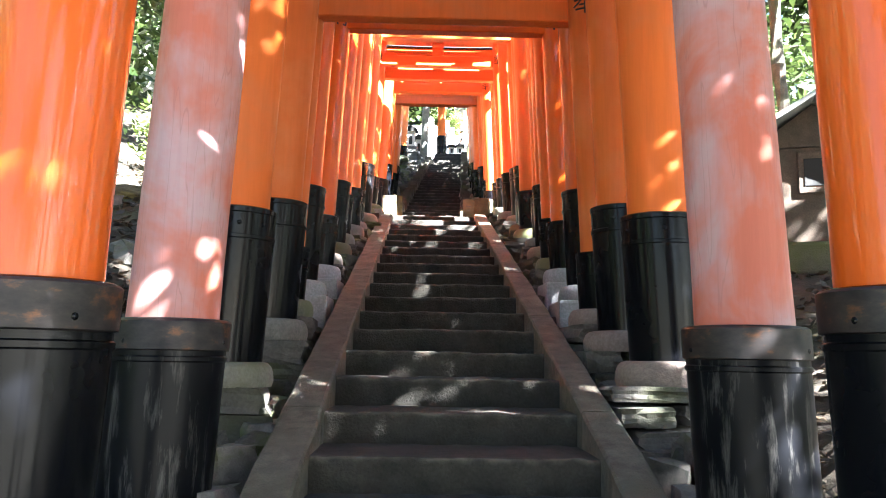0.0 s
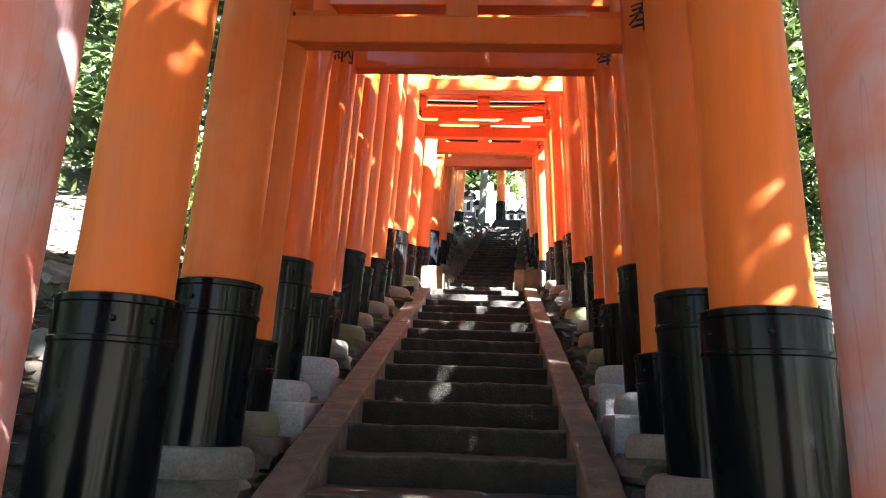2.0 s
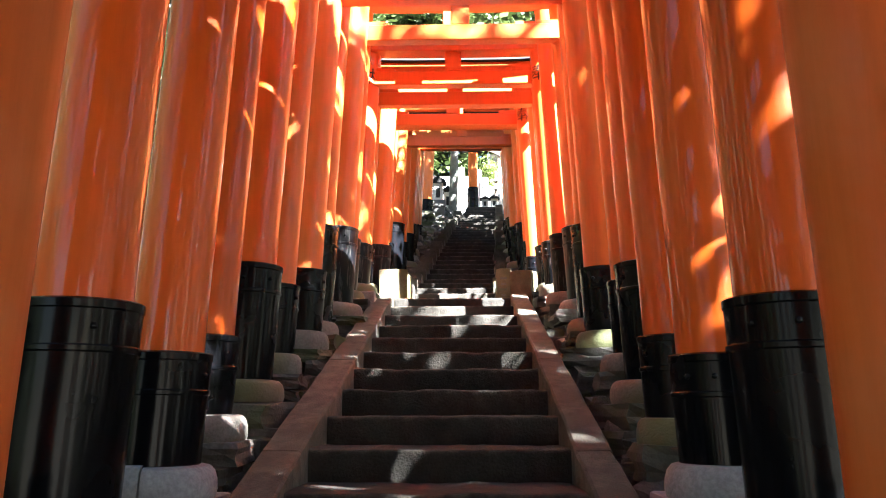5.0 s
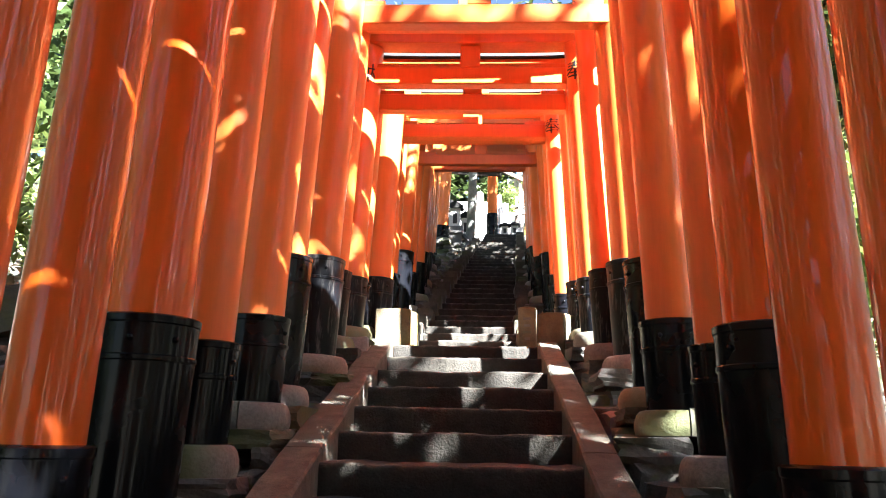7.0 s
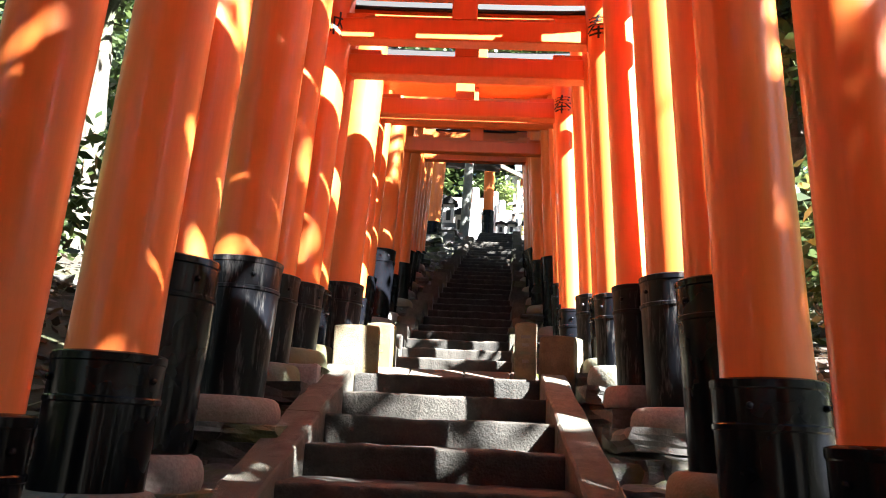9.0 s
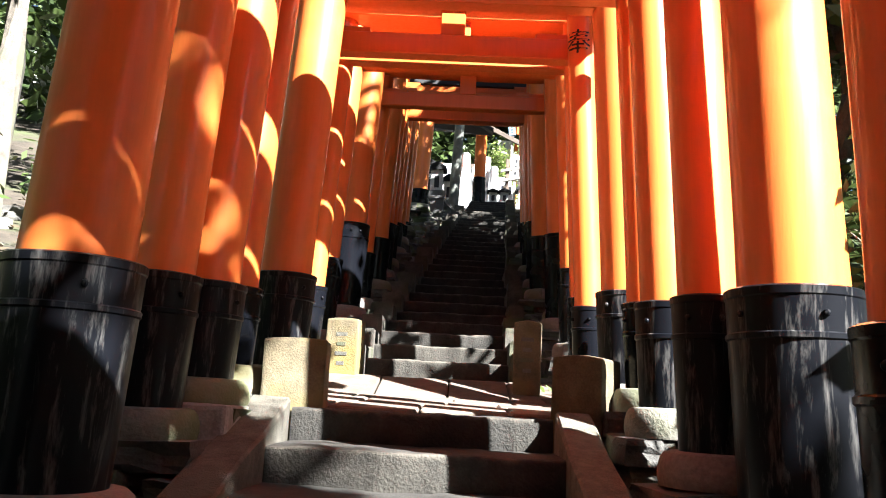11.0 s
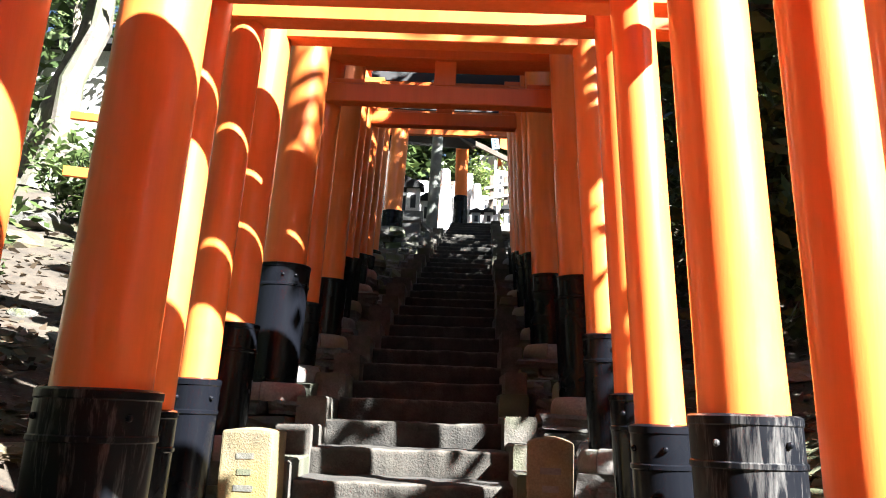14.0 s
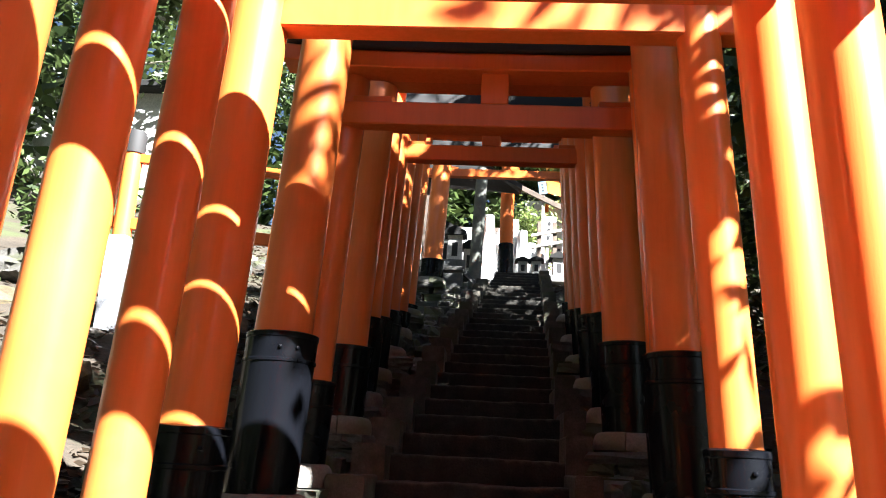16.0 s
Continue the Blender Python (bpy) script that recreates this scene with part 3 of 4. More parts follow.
def leaves_mesh(name, points, size, rnd, m, flat=0.0):
    """Many small folded leaves at the points, as one mesh."""
    n = len(points)
    P_ = np.array(points, float)
    s = size * np.array([rnd.uniform(0.6, 1.3) for _ in range(n)])[:, None]
    u = np.array([[rnd.gauss(0, 1), rnd.gauss(0, 1), rnd.gauss(0, 1) * (1 - flat)] for _ in range(n)])
    w = np.array([[rnd.gauss(0, 1), rnd.gauss(0, 1), rnd.gauss(0, 1) * (1 - flat)] for _ in range(n)])
    u /= np.linalg.norm(u, axis=1)[:, None] + 1e-9
    w -= (w * u).sum(1)[:, None] * u
    w /= np.linalg.norm(w, axis=1)[:, None] + 1e-9
    v = np.stack([P_ - u * s, P_ + w * s * 0.42, P_ + u * s, P_ - w * s * 0.42], 1).reshape(-1, 3)
    me = bpy.data.meshes.new(name)
    me.from_pydata(v.tolist(), [], [(4 * i, 4 * i + 1, 4 * i + 2, 4 * i + 3) for i in range(n)])
    me.materials.append(m)
    return me


def tube(bm, pts, radii, seg=9):
    rings = []
    for i, p in enumerate(pts):
        d = (Vector(pts[min(i + 1, len(pts) - 1)]) - Vector(pts[max(i - 1, 0)])).normalized()
        q = d.to_track_quat("Z", "Y").to_matrix()
        rings.append([bm.verts.new(Vector(p) + q @ Vector((radii[i] * math.cos(2 * math.pi * k / seg), radii[i] * math.sin(2 * math.pi * k / seg), 0))) for k in range(seg)])
    for a, b in zip(rings, rings[1:]):
        for k in range(seg):
            bm.faces.new((a[k], a[(k + 1) % seg], b[(k + 1) % seg], b[k]))
    bm.faces.new(rings[0][::-1])
    bm.faces.new(rings[-1])


def tree(x, y, height, spread, leaves, seed, r0=0.16, lean=(0, 0), bare=0.35, size=0.13, m=None, label="tall evergreen tree with a grey trunk and an uneven leafy crown"):
    rnd = random.Random(seed)
    z = ground_z(x, y) - 0.1
    t = empty("tree", (x, y, z), label, "tree", "trees beside the gates")
    bm = bmesh.new()
    n = 9
    pts = [(lean[0] * height * (i / n) + 0.12 * rnd.uniform(-1, 1) * (i > 0), lean[1] * height * (i / n) + 0.12 * rnd.uniform(-1, 1) * (i > 0), height * 0.92 * i / n) for i in range(n + 1)]
    tube(bm, pts, [r0 * (1.25 if i == 0 else 1 - 0.8 * i / n) for i in range(n + 1)], 10)
    part("trunk", bm, BARK, t)
    bm = bmesh.new()
    cloud = []
    limbs = 15
    for k in range(limbs):
        f = bare + (1 - bare) * (k + rnd.random()) / limbs
        i = min(n - 1, int(f * n))
        p = Vector(pts[i]).lerp(Vector(pts[i + 1]), f * n - i)
        a = k * 2.4 + rnd.uniform(-0.4, 0.4)
        L = spread * (1.0 - 0.55 * max(0, f - 0.5) * 2) * rnd.uniform(0.65, 1.1)
        d = Vector((math.cos(a), math.sin(a), rnd.uniform(0.1, 0.5)))
        q = [p + d * L * s + Vector((0, 0, -0.12 * L * s * s)) + 0.08 * Vector((rnd.uniform(-1, 1), rnd.uniform(-1, 1), 0)) * s for s in (0, 0.35, 0.7, 1.0)]
        tube(bm, q, [r0 * 0.3 * (1 - 0.5 * f), r0 * 0.2, r0 * 0.12, 0.01], 6)
        for c in range(7):
            s = rnd.uniform(0.3, 1.05)
            o = q[0].lerp(q[3], s) + Vector((rnd.gauss(0, 0.25), rnd.gauss(0, 0.25), rnd.gauss(0, 0.15)))
            rad = rnd.uniform(0.22, 0.5) * spread / 2.2
            for _ in range(max(1, leaves // (limbs * 7))):
                cloud.append(tuple(o + Vector((rnd.gauss(0, rad), rnd.gauss(0, rad), rnd.gauss(0, rad * 0.5)))))
    part("branchwork", bm, BARK, t)
    me = leaves_mesh("crown", cloud, size, rnd, m or LEAF, 0.4)
    c = new("crown", me)
    c.parent = t
    return t


def bush(x, y, h, w, leaves, seed, m=None, size=0.07, label="leafy evergreen bush on the bank"):
    rnd = random.Random(seed)
    b = empty("bush", (x, y, ground_z(x, y) - 0.03), label, "bush", "bushes on the banks")
    bm = bmesh.new()
    cloud = []
    for k in range(11):
        a, s = rnd.uniform(0, 6.28), rnd.uniform(0.2, 1.0)
        tip = Vector((math.cos(a) * w * s, math.sin(a) * w * s, h * rnd.uniform(0.5, 1.0)))
        tube(bm, [(0, 0, 0), tip * 0.5 + Vector((0, 0, 0.1 * h)), tip], [0.018, 0.012, 0.004], 5)
        for _ in range(leaves // 11):
            f = rnd.uniform(0.3, 1.08)
            cloud.append(tuple(tip * f + Vector((rnd.gauss(0, w * 0.2), rnd.gauss(0, w * 0.2), rnd.gauss(0, h * 0.1)))))
    part("stem", bm, BARK, b)
    c = new("foliage", leaves_mesh("foliage", cloud, size, rnd, m or LEAF, 0.3))
    c.parent = b
    return b


# Trees behind the start are unseen; those along the right are placed for shade.
for args in ((5.5, 1.0, 12, 2.6, 5200, 1), (7.5, -2.5, 14, 3.0, 5200, 2), (4.2, -4.0, 15, 3.0, 10000, 3), (2.2, -3.0, 14.0, 3.0, 8500, 41), (-0.8, -6.0, 14, 3.2, 10000, 42), (6.2, -6.5, 14, 3.4, 8000, 43), (8.5, 1.6, 13, 2.7, 2600, 4), (6.6, 2.6, 11, 1.9, 3200, 45),
             (3.7, -0.9, 12.6, 2.5, 10000, 5), (10.5, 8.5, 9.0, 2.4, 3600, 6), (4.9, 14.7, 8.0, 2.1, 8000, 7), (4.0, 16.6, 7.8, 2.6, 8000, 8),
             (4.2, 19.4, 8.2, 2.8, 8000, 9), (4.6, 22.0, 10.6, 2.6, 6500, 31), (7.0, 17.0, 13, 2.8, 9000, 46), (8.6, 15.5, 9, 2.4, 3600, 32), (4.9, 26.4, 8.6, 2.2, 8500, 10), (-4.6, 2.5, 9.0, 2.4, 3600, 11), (-7.0, 7.5, 10.0, 2.6, 3600, 12),
             (-8.0, 14.0, 9.0, 2.4, 3600, 14), (-9.0, 30.0, 10.0, 2.6, 3600, 16), (-4.0, 34.0, 9.0, 2.4, 3200, 17)):
    tree(*args)
tree(-6.2, 23.6, 9.5, 2.2, 4200, 20, 0.24, (0.16, 0.04), 0.5, label="leaning pale-barked tree on the leaf-strewn bank")
tree(-7.2, 24.8, 9.0, 2.0, 3600, 21, 0.13, (0.22, 0.06), 0.5, label="slim leaning pale tree on the bank")
tree(-4.65, 12.0, 7.5, 1.8, 3000, 22, 0.13, (-0.04, 0.02), 0.55, label="slim pale-barked tree beside the gates")
tree(5.6, 12.4, 11.4, 1.4, 5000, 50, 0.14, (0, 0), 0.72, label="tall slim tree with a high leafy crown")
for args in ((-4.2, 21.0, 1.3, 0.8, 1500, 1), (-3.9, 17.6, 1.2, 0.7, 2200, 2), (-3.2, 12.8, 1.1, 0.8, 1300, 3), (-4.6, 15.0, 1.3, 1.0, 1300, 4),
             (3.0, 13.0, 1.5, 0.9, 1700, 6), (3.6, 16.0, 1.6, 0.9, 1600, 7), (3.2, 20.0, 1.5, 0.9, 1400, 8), (-5.0, 8.5, 1.3, 1.0, 1300, 9)):
    bush(*args)
bush(2.9, 11.2, 1.5, 0.8, 1600, 12, LEAF_LIGHT, 0.08, "bright green leafy shrub behind the gates")
bush(-3.3, 11.0, 1.2, 0.8, 1300, 13, LEAF_LIGHT, 0.07, "pale green twiggy shrub on the bank")
# added so its crown shades the pillars of the lower flight
tree(3.1, 5.6, 9.0, 1.3, 2600, 51, 0.12, (0, 0), 0.42, label="slim evergreen tree added beside the gates for shade")
tree(-4.9, 17.2, 9.0, 2.4, 11000, 52, 0.17, (0, 0), 0.45, label="dense dark evergreen tree on the bank")
for args in ((-2.5, 39.5, 12.0, 2.6, 12000, 53), (0.6, 40.2, 13.0, 2.8, 13000, 54), (3.6, 40.0, 12.5, 2.8, 12000, 55)):
    tree(*args, size=0.2, bare=0.12, label="tall dark evergreen tree behind the hall")
# this tree and the next are added to keep sun off the pillars
tree(6.2, 5.3, 12.5, 1.2, 2400, 58, 0.15, (0, 0), 0.5, label="tall slim evergreen tree added beside the gates to shade pillars")
tree(3.4, 2.6, 10.4, 1.25, 5500, 56, 0.12, (0, 0), 0.5, label="slim evergreen tree added beside the gates for shade")
for args in ((3.6, 18.4, 2.8, 1.2, 4200, 60), (4.0, 21.2, 3.0, 1.4, 4200, 61), (4.6, 24.2, 3.4, 1.6, 4500, 62), (5.4, 15.4, 2.6, 1.3, 3600, 63), (-4.2, 5.4, 1.6, 1.0, 2600, 64), (-5.4, 7.2, 2.2, 1.2, 3000, 65)):
    bush(*args, size=0.1, label="tall dark evergreen shrub on the bank")
tree(-4.0, 7.4, 8.0, 1.8, 4200, 57, 0.15, (-0.02, 0.02), 0.4, label="dark-trunked evergreen tree on the bank")


def litter():
    rnd = random.Random(21)
    pts = []
    while len(pts) < 26000:
        x = rnd.choice((-1, 1)) * (1.25 + abs(rnd.gauss(0, 1.6)))
        y = rnd.uniform(1, 31)
        pts.append((x, y, ground_z(x, y) + 0.015))
    ob = new("leaf_litter", leaves_mesh("leaf_litter", pts, 0.055, rnd, LITTER, 0.75))
    tagged(ob, "dry brown fallen leaves strewn over both banks", "leaf litter", "", "stuff")


litter()


def far_woods():
    rnd = random.Random(33)
    pts = []
    while len(pts) < 42000:
        side = rnd.choice((-1, -1, 1))
        x = side * rnd.uniform(9, 16)
        y = rnd.uniform(-6, 46)
        b = ground_z(x, y)
        h = 3.0 + (5.0 if side < 0 else 3.5) * (0.5 + noise.noise(Vector((x * 0.25, y * 0.25, 3)))) + 1.5 * noise.noise(Vector((x, y, 1)))
        pts.append((x, y, b + rnd.random() ** 0.8 * max(h, 0.8)))
    while len(pts) < 72000:
        x = rnd.uniform(-14, 14)
        y = rnd.uniform(43, 48)
        h = 12.0 + 4.0 * noise.noise(Vector((x * 0.3, y * 0.3, 3)))
        pts.append((x, y, ground_z(x, y) + rnd.random() * h))
    ob = new("far_woods", leaves_mesh("far_woods", pts, 0.26, rnd, LEAF, 0.3))
    tagged(ob, "dense green undergrowth and woods behind the banks", "woods", "", "stuff")


far_woods()


def grass_tuft(x, y, seed):
    rnd = random.Random(seed)
    vs, fs = [], []
    z = nose(y)
    for k in range(60):
        a, l = rnd.uniform(0, 6.28), rnd.uniform(0.05, 0.13)
        bx, by = x + rnd.gauss(0, 0.05), y + rnd.gauss(0, 0.06)
        dx, dy = math.cos(a), math.sin(a)
        i = len(vs)
        vs += [(bx - dy * 0.004, by + dx * 0.004, z), (bx + dy * 0.004, by - dx * 0.004, z), (bx + dx * l * 0.3 + dy * 0.003, by + dy * l * 0.3 - dx * 0.003, z + l * 0.8), (bx + dx * l * 0.7, by + dy * l * 0.7, z + l)]
        fs += [(i, i + 1, i + 2), (i, i + 2, i + 3)]
    me = bpy.data.meshes.new("grass_tuft")
    me.from_pydata(vs, [], fs)
    me.materials.append(GRASS)
    tagged(new("grass_tuft", me), "small bright green grass tuft beside the paving", "grass", "grass tufts")


grass_tuft(1.05, 13.6, 1)
grass_tuft(1.12, 13.4, 2)
grass_tuft(-0.86, 13.2, 3)
grass_tuft(1.05, 14.9, 4)


# ---- small wayside shrine ----
def wayside_shrine(x, y, turn):
    z = ground_z(x, y) - 0.27
    s = empty("wayside_shrine", (0, 0, 0), "small dark timber shrine with a grey pitched roof on the bank", "shrine")
    ROOF = stone("grey_sheet_roof", (0.26, 0.27, 0.26), (0.4, 0.42, 0.4), 3, None, 0.6, 0.15)
    PALE = stone("pale_weathered_board", (0.36, 0.4, 0.4), (0.52, 0.55, 0.54), 4, None, 0.8, 0.2)
    part("body", box(bmesh.new(), -0.36, 0.18, -0.3, 0.3, 0.42, 1.25, None, 0.01), WOOD_DARK, s, smooth=False)
    part("plinth", box(bmesh.new(), -0.45, 0.45, -0.4, 0.4, 0, 0.42, None, 0.03, 2), RUBBLE, s, smooth=False)
    d = part("door_frame", box(bmesh.new(), -0.13, 0.13, -0.33, -0.29, 0.84, 1.2, None, 0.006), WOOD_DARK, s, smooth=False)
    # black panel in place of a hole: the unlit inside is put into its colour
    part("window_dark_panel", box(bmesh.new(), -0.085, 0.085, -0.336, -0.325, 0.9, 1.14, None, 0.004), CAP_BLACK, d, smooth=False)
    part("corner_board", box(bmesh.new(), 0.19, 0.31, -0.35, -0.29, 0.0, 1.15, None, 0.006), PALE, s, smooth=False)
    for k in (-1, 1):
        bm = bmesh.new()
        n = 6
        vs = []
        for i in range(n + 1):
            f = i / n
            xx = k * 0.62 * f
            zz = 1.68 - 0.42 * f + 0.08 * f * f
            vs.append([bm.verts.new((xx, yy, zz + dz)) for yy in (-0.55, 0.5) for dz in (0, -0.045)])
        for a, b in zip(vs, vs[1:]):
            for p, q in ((0, 2), (2, 3), (3, 1), (1, 0)):
                bm.faces.new((a[p], a[q], b[q], b[p]))
        bm.faces.new([vs[-1][i] for i in (0, 2, 3, 1)])
        part("roof_slope", bm, ROOF, s, smooth=False)
    bm = bmesh.new()
    a = [bm.verts.new(p) for p in ((-0.5, -0.31, 1.25), (0.5, -0.31, 1.25), (0, -0.31, 1.62))]
    b = [bm.verts.new(p) for p in ((-0.5, 0.3, 1.25), (0.5, 0.3, 1.25), (0, 0.3, 1.62))]
    bm.faces.new(a)
    bm.faces.new(b[::-1])
    for i in range(3):
        bm.faces.new((a[i], b[i], b[(i + 1) % 3], a[(i + 1) % 3]))
    part("gable", bm, WOOD_DARK, s, smooth=False)
    s.matrix_world = pose(x, y, z, 0, 0, turn)


wayside_shrine(3.42, 7.1, -18)

# ---- the place above the stairs ----
WHITE = stone("white_plaster", (0.5, 0.49, 0.47), (0.72, 0.71, 0.69), 2, None, 0.8, 0.1)
BLUE_SIGN = mat("blue_grey_sign_paint", (0.12, 0.2, 0.26), 0.6)
ROOF_DARK = stone("dark_bark_roof", (0.004, 0.004, 0.0035), (0.011, 0.01, 0.009), 5, None, 0.9, 0.5)


def shrine_column(x, y, z, h, r):
    c = empty("shrine_column", (x, y, z), "vermilion round column with a black sleeved foot", "column")
    part("shaft", lathe([(r, 0.35), (r, h)], 28), RED_MATT, c)
    part("foot", lathe([(r * 1.15, 0), (r * 1.15, 0.72), (r * 1.05, 0.74)], 28), BLACK, c)


shrine_column(0.63, 31.2, TOP_Z, 3.5, 0.16)


# grey stone whose mottling puts patchy shading into the colour
POLE_GREY = stone("mottled_shade_grey_pole", (0.1, 0.11, 0.09), (0.27, 0.275, 0.24), 4, None, 0.85, 0.4)


def leaning_pole():
    bm = bmesh.new()
    tube(bm, [(-0.09, 29.5, 8.0), (-0.05, 29.5, 8.7), (-0.01, 29.5, 9.9), (0.03, 29.55, 11.2)], [0.145, 0.14, 0.135, 0.125], 16)
    thing("grey_stone_pillar", bm, POLE_GREY, "pale grey round pillar leaning at the head of the steps", "pillar")


leaning_pole()
MARKER = stone("grey_marker_stone", (0.1, 0.1, 0.095), (0.24, 0.235, 0.22), 5, None, 0.9, 0.5)
CLOTH = stone("white_cloth", (0.5, 0.5, 0.5), (0.76, 0.76, 0.76), 3, None, 0.9, 0.15)


def stone_house(x, y, w, h, z=None):
    """A little stone altar: base, pale box and overhanging dark cap."""
    z = TOP_Z if z is None else z
    s = empty("stone_altar", (x, y, z), "little pale stone altar under a dark overhanging cap", "stone altar", "altars above the steps")
    part("base", box(bmesh.new(), -w * 0.62, w * 0.62, -w * 0.5, w * 0.5, 0, 0.22 * h, None, 0.02, 2), MARKER, s, smooth=False)
    part("body", box(bmesh.new(), -w * 0.4, w * 0.4, -w * 0.35, w * 0.35, 0.22 * h, 0.8 * h, None, 0.01), WHITE, s, smooth=False)
    # the altar has no recess; a thin black box paints the shade of one
    part("opening_shade", box(bmesh.new(), -w * 0.16, w * 0.16, -w * 0.36, -w * 0.34, 0.3 * h, 0.62 * h, None, 0.003), CAP_BLACK, s, smooth=False)
    bm = bmesh.new()
    a = [bm.verts.new((x_, y_, z_)) for y_ in (-w * 0.6, w * 0.6) for x_, z_ in ((-w * 0.66, 0.78 * h), (w * 0.66, 0.78 * h), (w * 0.6, 0.86 * h), (0, h), (-w * 0.6, 0.86 * h))]
    bm.faces.new(a[4::-1])
    bm.faces.new(a[5:])
    for i in range(5):
        bm.faces.new((a[i], a[(i + 1) % 5], a[5 + (i + 1) % 5], a[5 + i]))
    part("cap", bm, ROOF_DARK, s, "dark weathered cap", smooth=False)


for x, y, w, h in ((-0.56, 31.0, 0.42, 1.05), (-0.9, 32.2, 0.6, 1.5), (-0.25, 32.0, 0.34, 1.0), (1.04, 31.5, 0.28, 0.5), (1.36, 31.5, 0.28, 0.52), (1.92, 31.9, 0.36, 0.75), (2.1, 33.0, 0.5, 1.1)):
    stone_house(x, y, w, h)


def draped_marker(x, y, w, h, red=False):
    """A tall marker stone wrapped in white cloth."""
    s = empty("draped_marker", (x, y, TOP_Z), "marker stone draped in white cloth above the steps", "stone marker", "draped markers")
    bm = bmesh.new()
    n = 16
    rows = []
    for k in range(7):
        f = k / 6
        r = w * (0.5 - 0.2 * f * f)
        rows.append([bm.verts.new(((r + 0.025 * math.sin(5 * a + k)) * math.cos(a), 0.7 * (r + 0.025 * math.sin(5 * a + k)) * math.sin(a), 0.2 + (h - 0.2) * f)) for a in (2 * math.pi * i / n for i in range(n))])
    for a, b in zip(rows, rows[1:]):
        for i in range(n):
            bm.faces.new((a[i], a[(i + 1) % n], b[(i + 1) % n], b[i]))
    bm.faces.new(rows[-1])
    part("cloth", bm, CLOTH, s)
    part("base", box(bmesh.new(), -w * 0.6, w * 0.6, -w * 0.5, w * 0.5, 0, 0.24, None, 0.02, 2), MARKER, s, smooth=False)
    if red:
        part("ribbon", box(bmesh.new(), -w * 0.52, -w * 0.34, -w * 0.42, -w * 0.36, 0.5, h * 0.95, None, 0.004), RED_BEAM, s, "red ribbon", smooth=False)


for x, y, w, h, red in ((0.2, 33.0, 0.42, 2.0, True), (0.48, 33.6, 0.4, 1.7, False), (0.86, 33.0, 0.34, 1.9, False), (1.08, 32.8, 0.34, 1.55, False), (1.3, 32.9, 0.36, 1.25, False), (1.52, 32.7, 0.3, 1.1, False), (-0.5, 33.0, 0.6, 1.6, False)):
    draped_marker(x, y, w, h, red)


def offering_hall():
    """A small open hall: white back wall, and a black eave on posts in front of the column."""
    s = empty("offering_hall", (0, 0, 0), "small white-walled hall under a black overhanging eave", "hall")
    y0, ze = 34.4, 11.14
    part("wall", box(bmesh.new(), -3.5, 0.5, y0, y0 + 0.2, TOP_Z, 11.3, None, 0.01), WHITE, s, smooth=False)
    for x in (-3.4, -1.9, -0.62, 0.34):
        part("post", box(bmesh.new(), x, x + 0.14, y0 - 0.06, y0, TOP_Z, 11.3, None, 0.01), WOOD_DARK, s, smooth=False)
    part("rail", box(bmesh.new(), -3.5, 0.5, y0 - 0.05, y0 - 0.004, TOP_Z + 1.3, TOP_Z + 1.42, None, 0.01), RED_BEAM, s, smooth=False)
    for x in (-3.8, -1.3):
        part("eave_post", box(bmesh.new(), x, x + 0.14, 30.5, 30.64, TOP_Z - 0.3, ze, None, 0.01), WOOD_DARK, s, smooth=False)
    rim = ((-4.0, 30.1), (0.2, 30.1), (0.95, 30.55), (0.95, 30.95), (-4.0, 30.95))
    bm = bmesh.new()
    drop = [0.22, 0.22, -0.02, 0.0, 0.22]
    lo = [bm.verts.new((x, y, ze + d)) for (x, y), d in zip(rim, drop)]
    hi = [bm.verts.new((x, y, ze + d + 0.12)) for (x, y), d in zip(rim, drop)]
    ridge = [bm.verts.new((-3.6, 30.6, ze + 0.75)), bm.verts.new((-0.1, 30.6, ze + 0.7))]
    bm.faces.new(lo[::-1])
    for i in range(5):
        k = (i + 1) % 5
        bm.faces.new((lo[i], lo[k], hi[k], hi[i]))
    for f in ((hi[0], hi[1], ridge[1], ridge[0]), (hi[1], hi[2], ridge[1]), (hi[2], hi[3], ridge[1]), (hi[3], hi[4], ridge[0], ridge[1]), (hi[4], hi[0], ridge[0])):
        bm.faces.new(f)
    part("roof", bm, ROOF_DARK, s, "black bark roof with an overhanging eave", smooth=False)
    for k in range(8):
        x = -3.9 + 0.52 * k
        part("rafter", box(bmesh.new(), x, x + 0.06, 30.2, 30.9, ze + 0.12, ze + 0.19, None, 0.005), CAP_BLACK, s, smooth=False)


offering_hall()


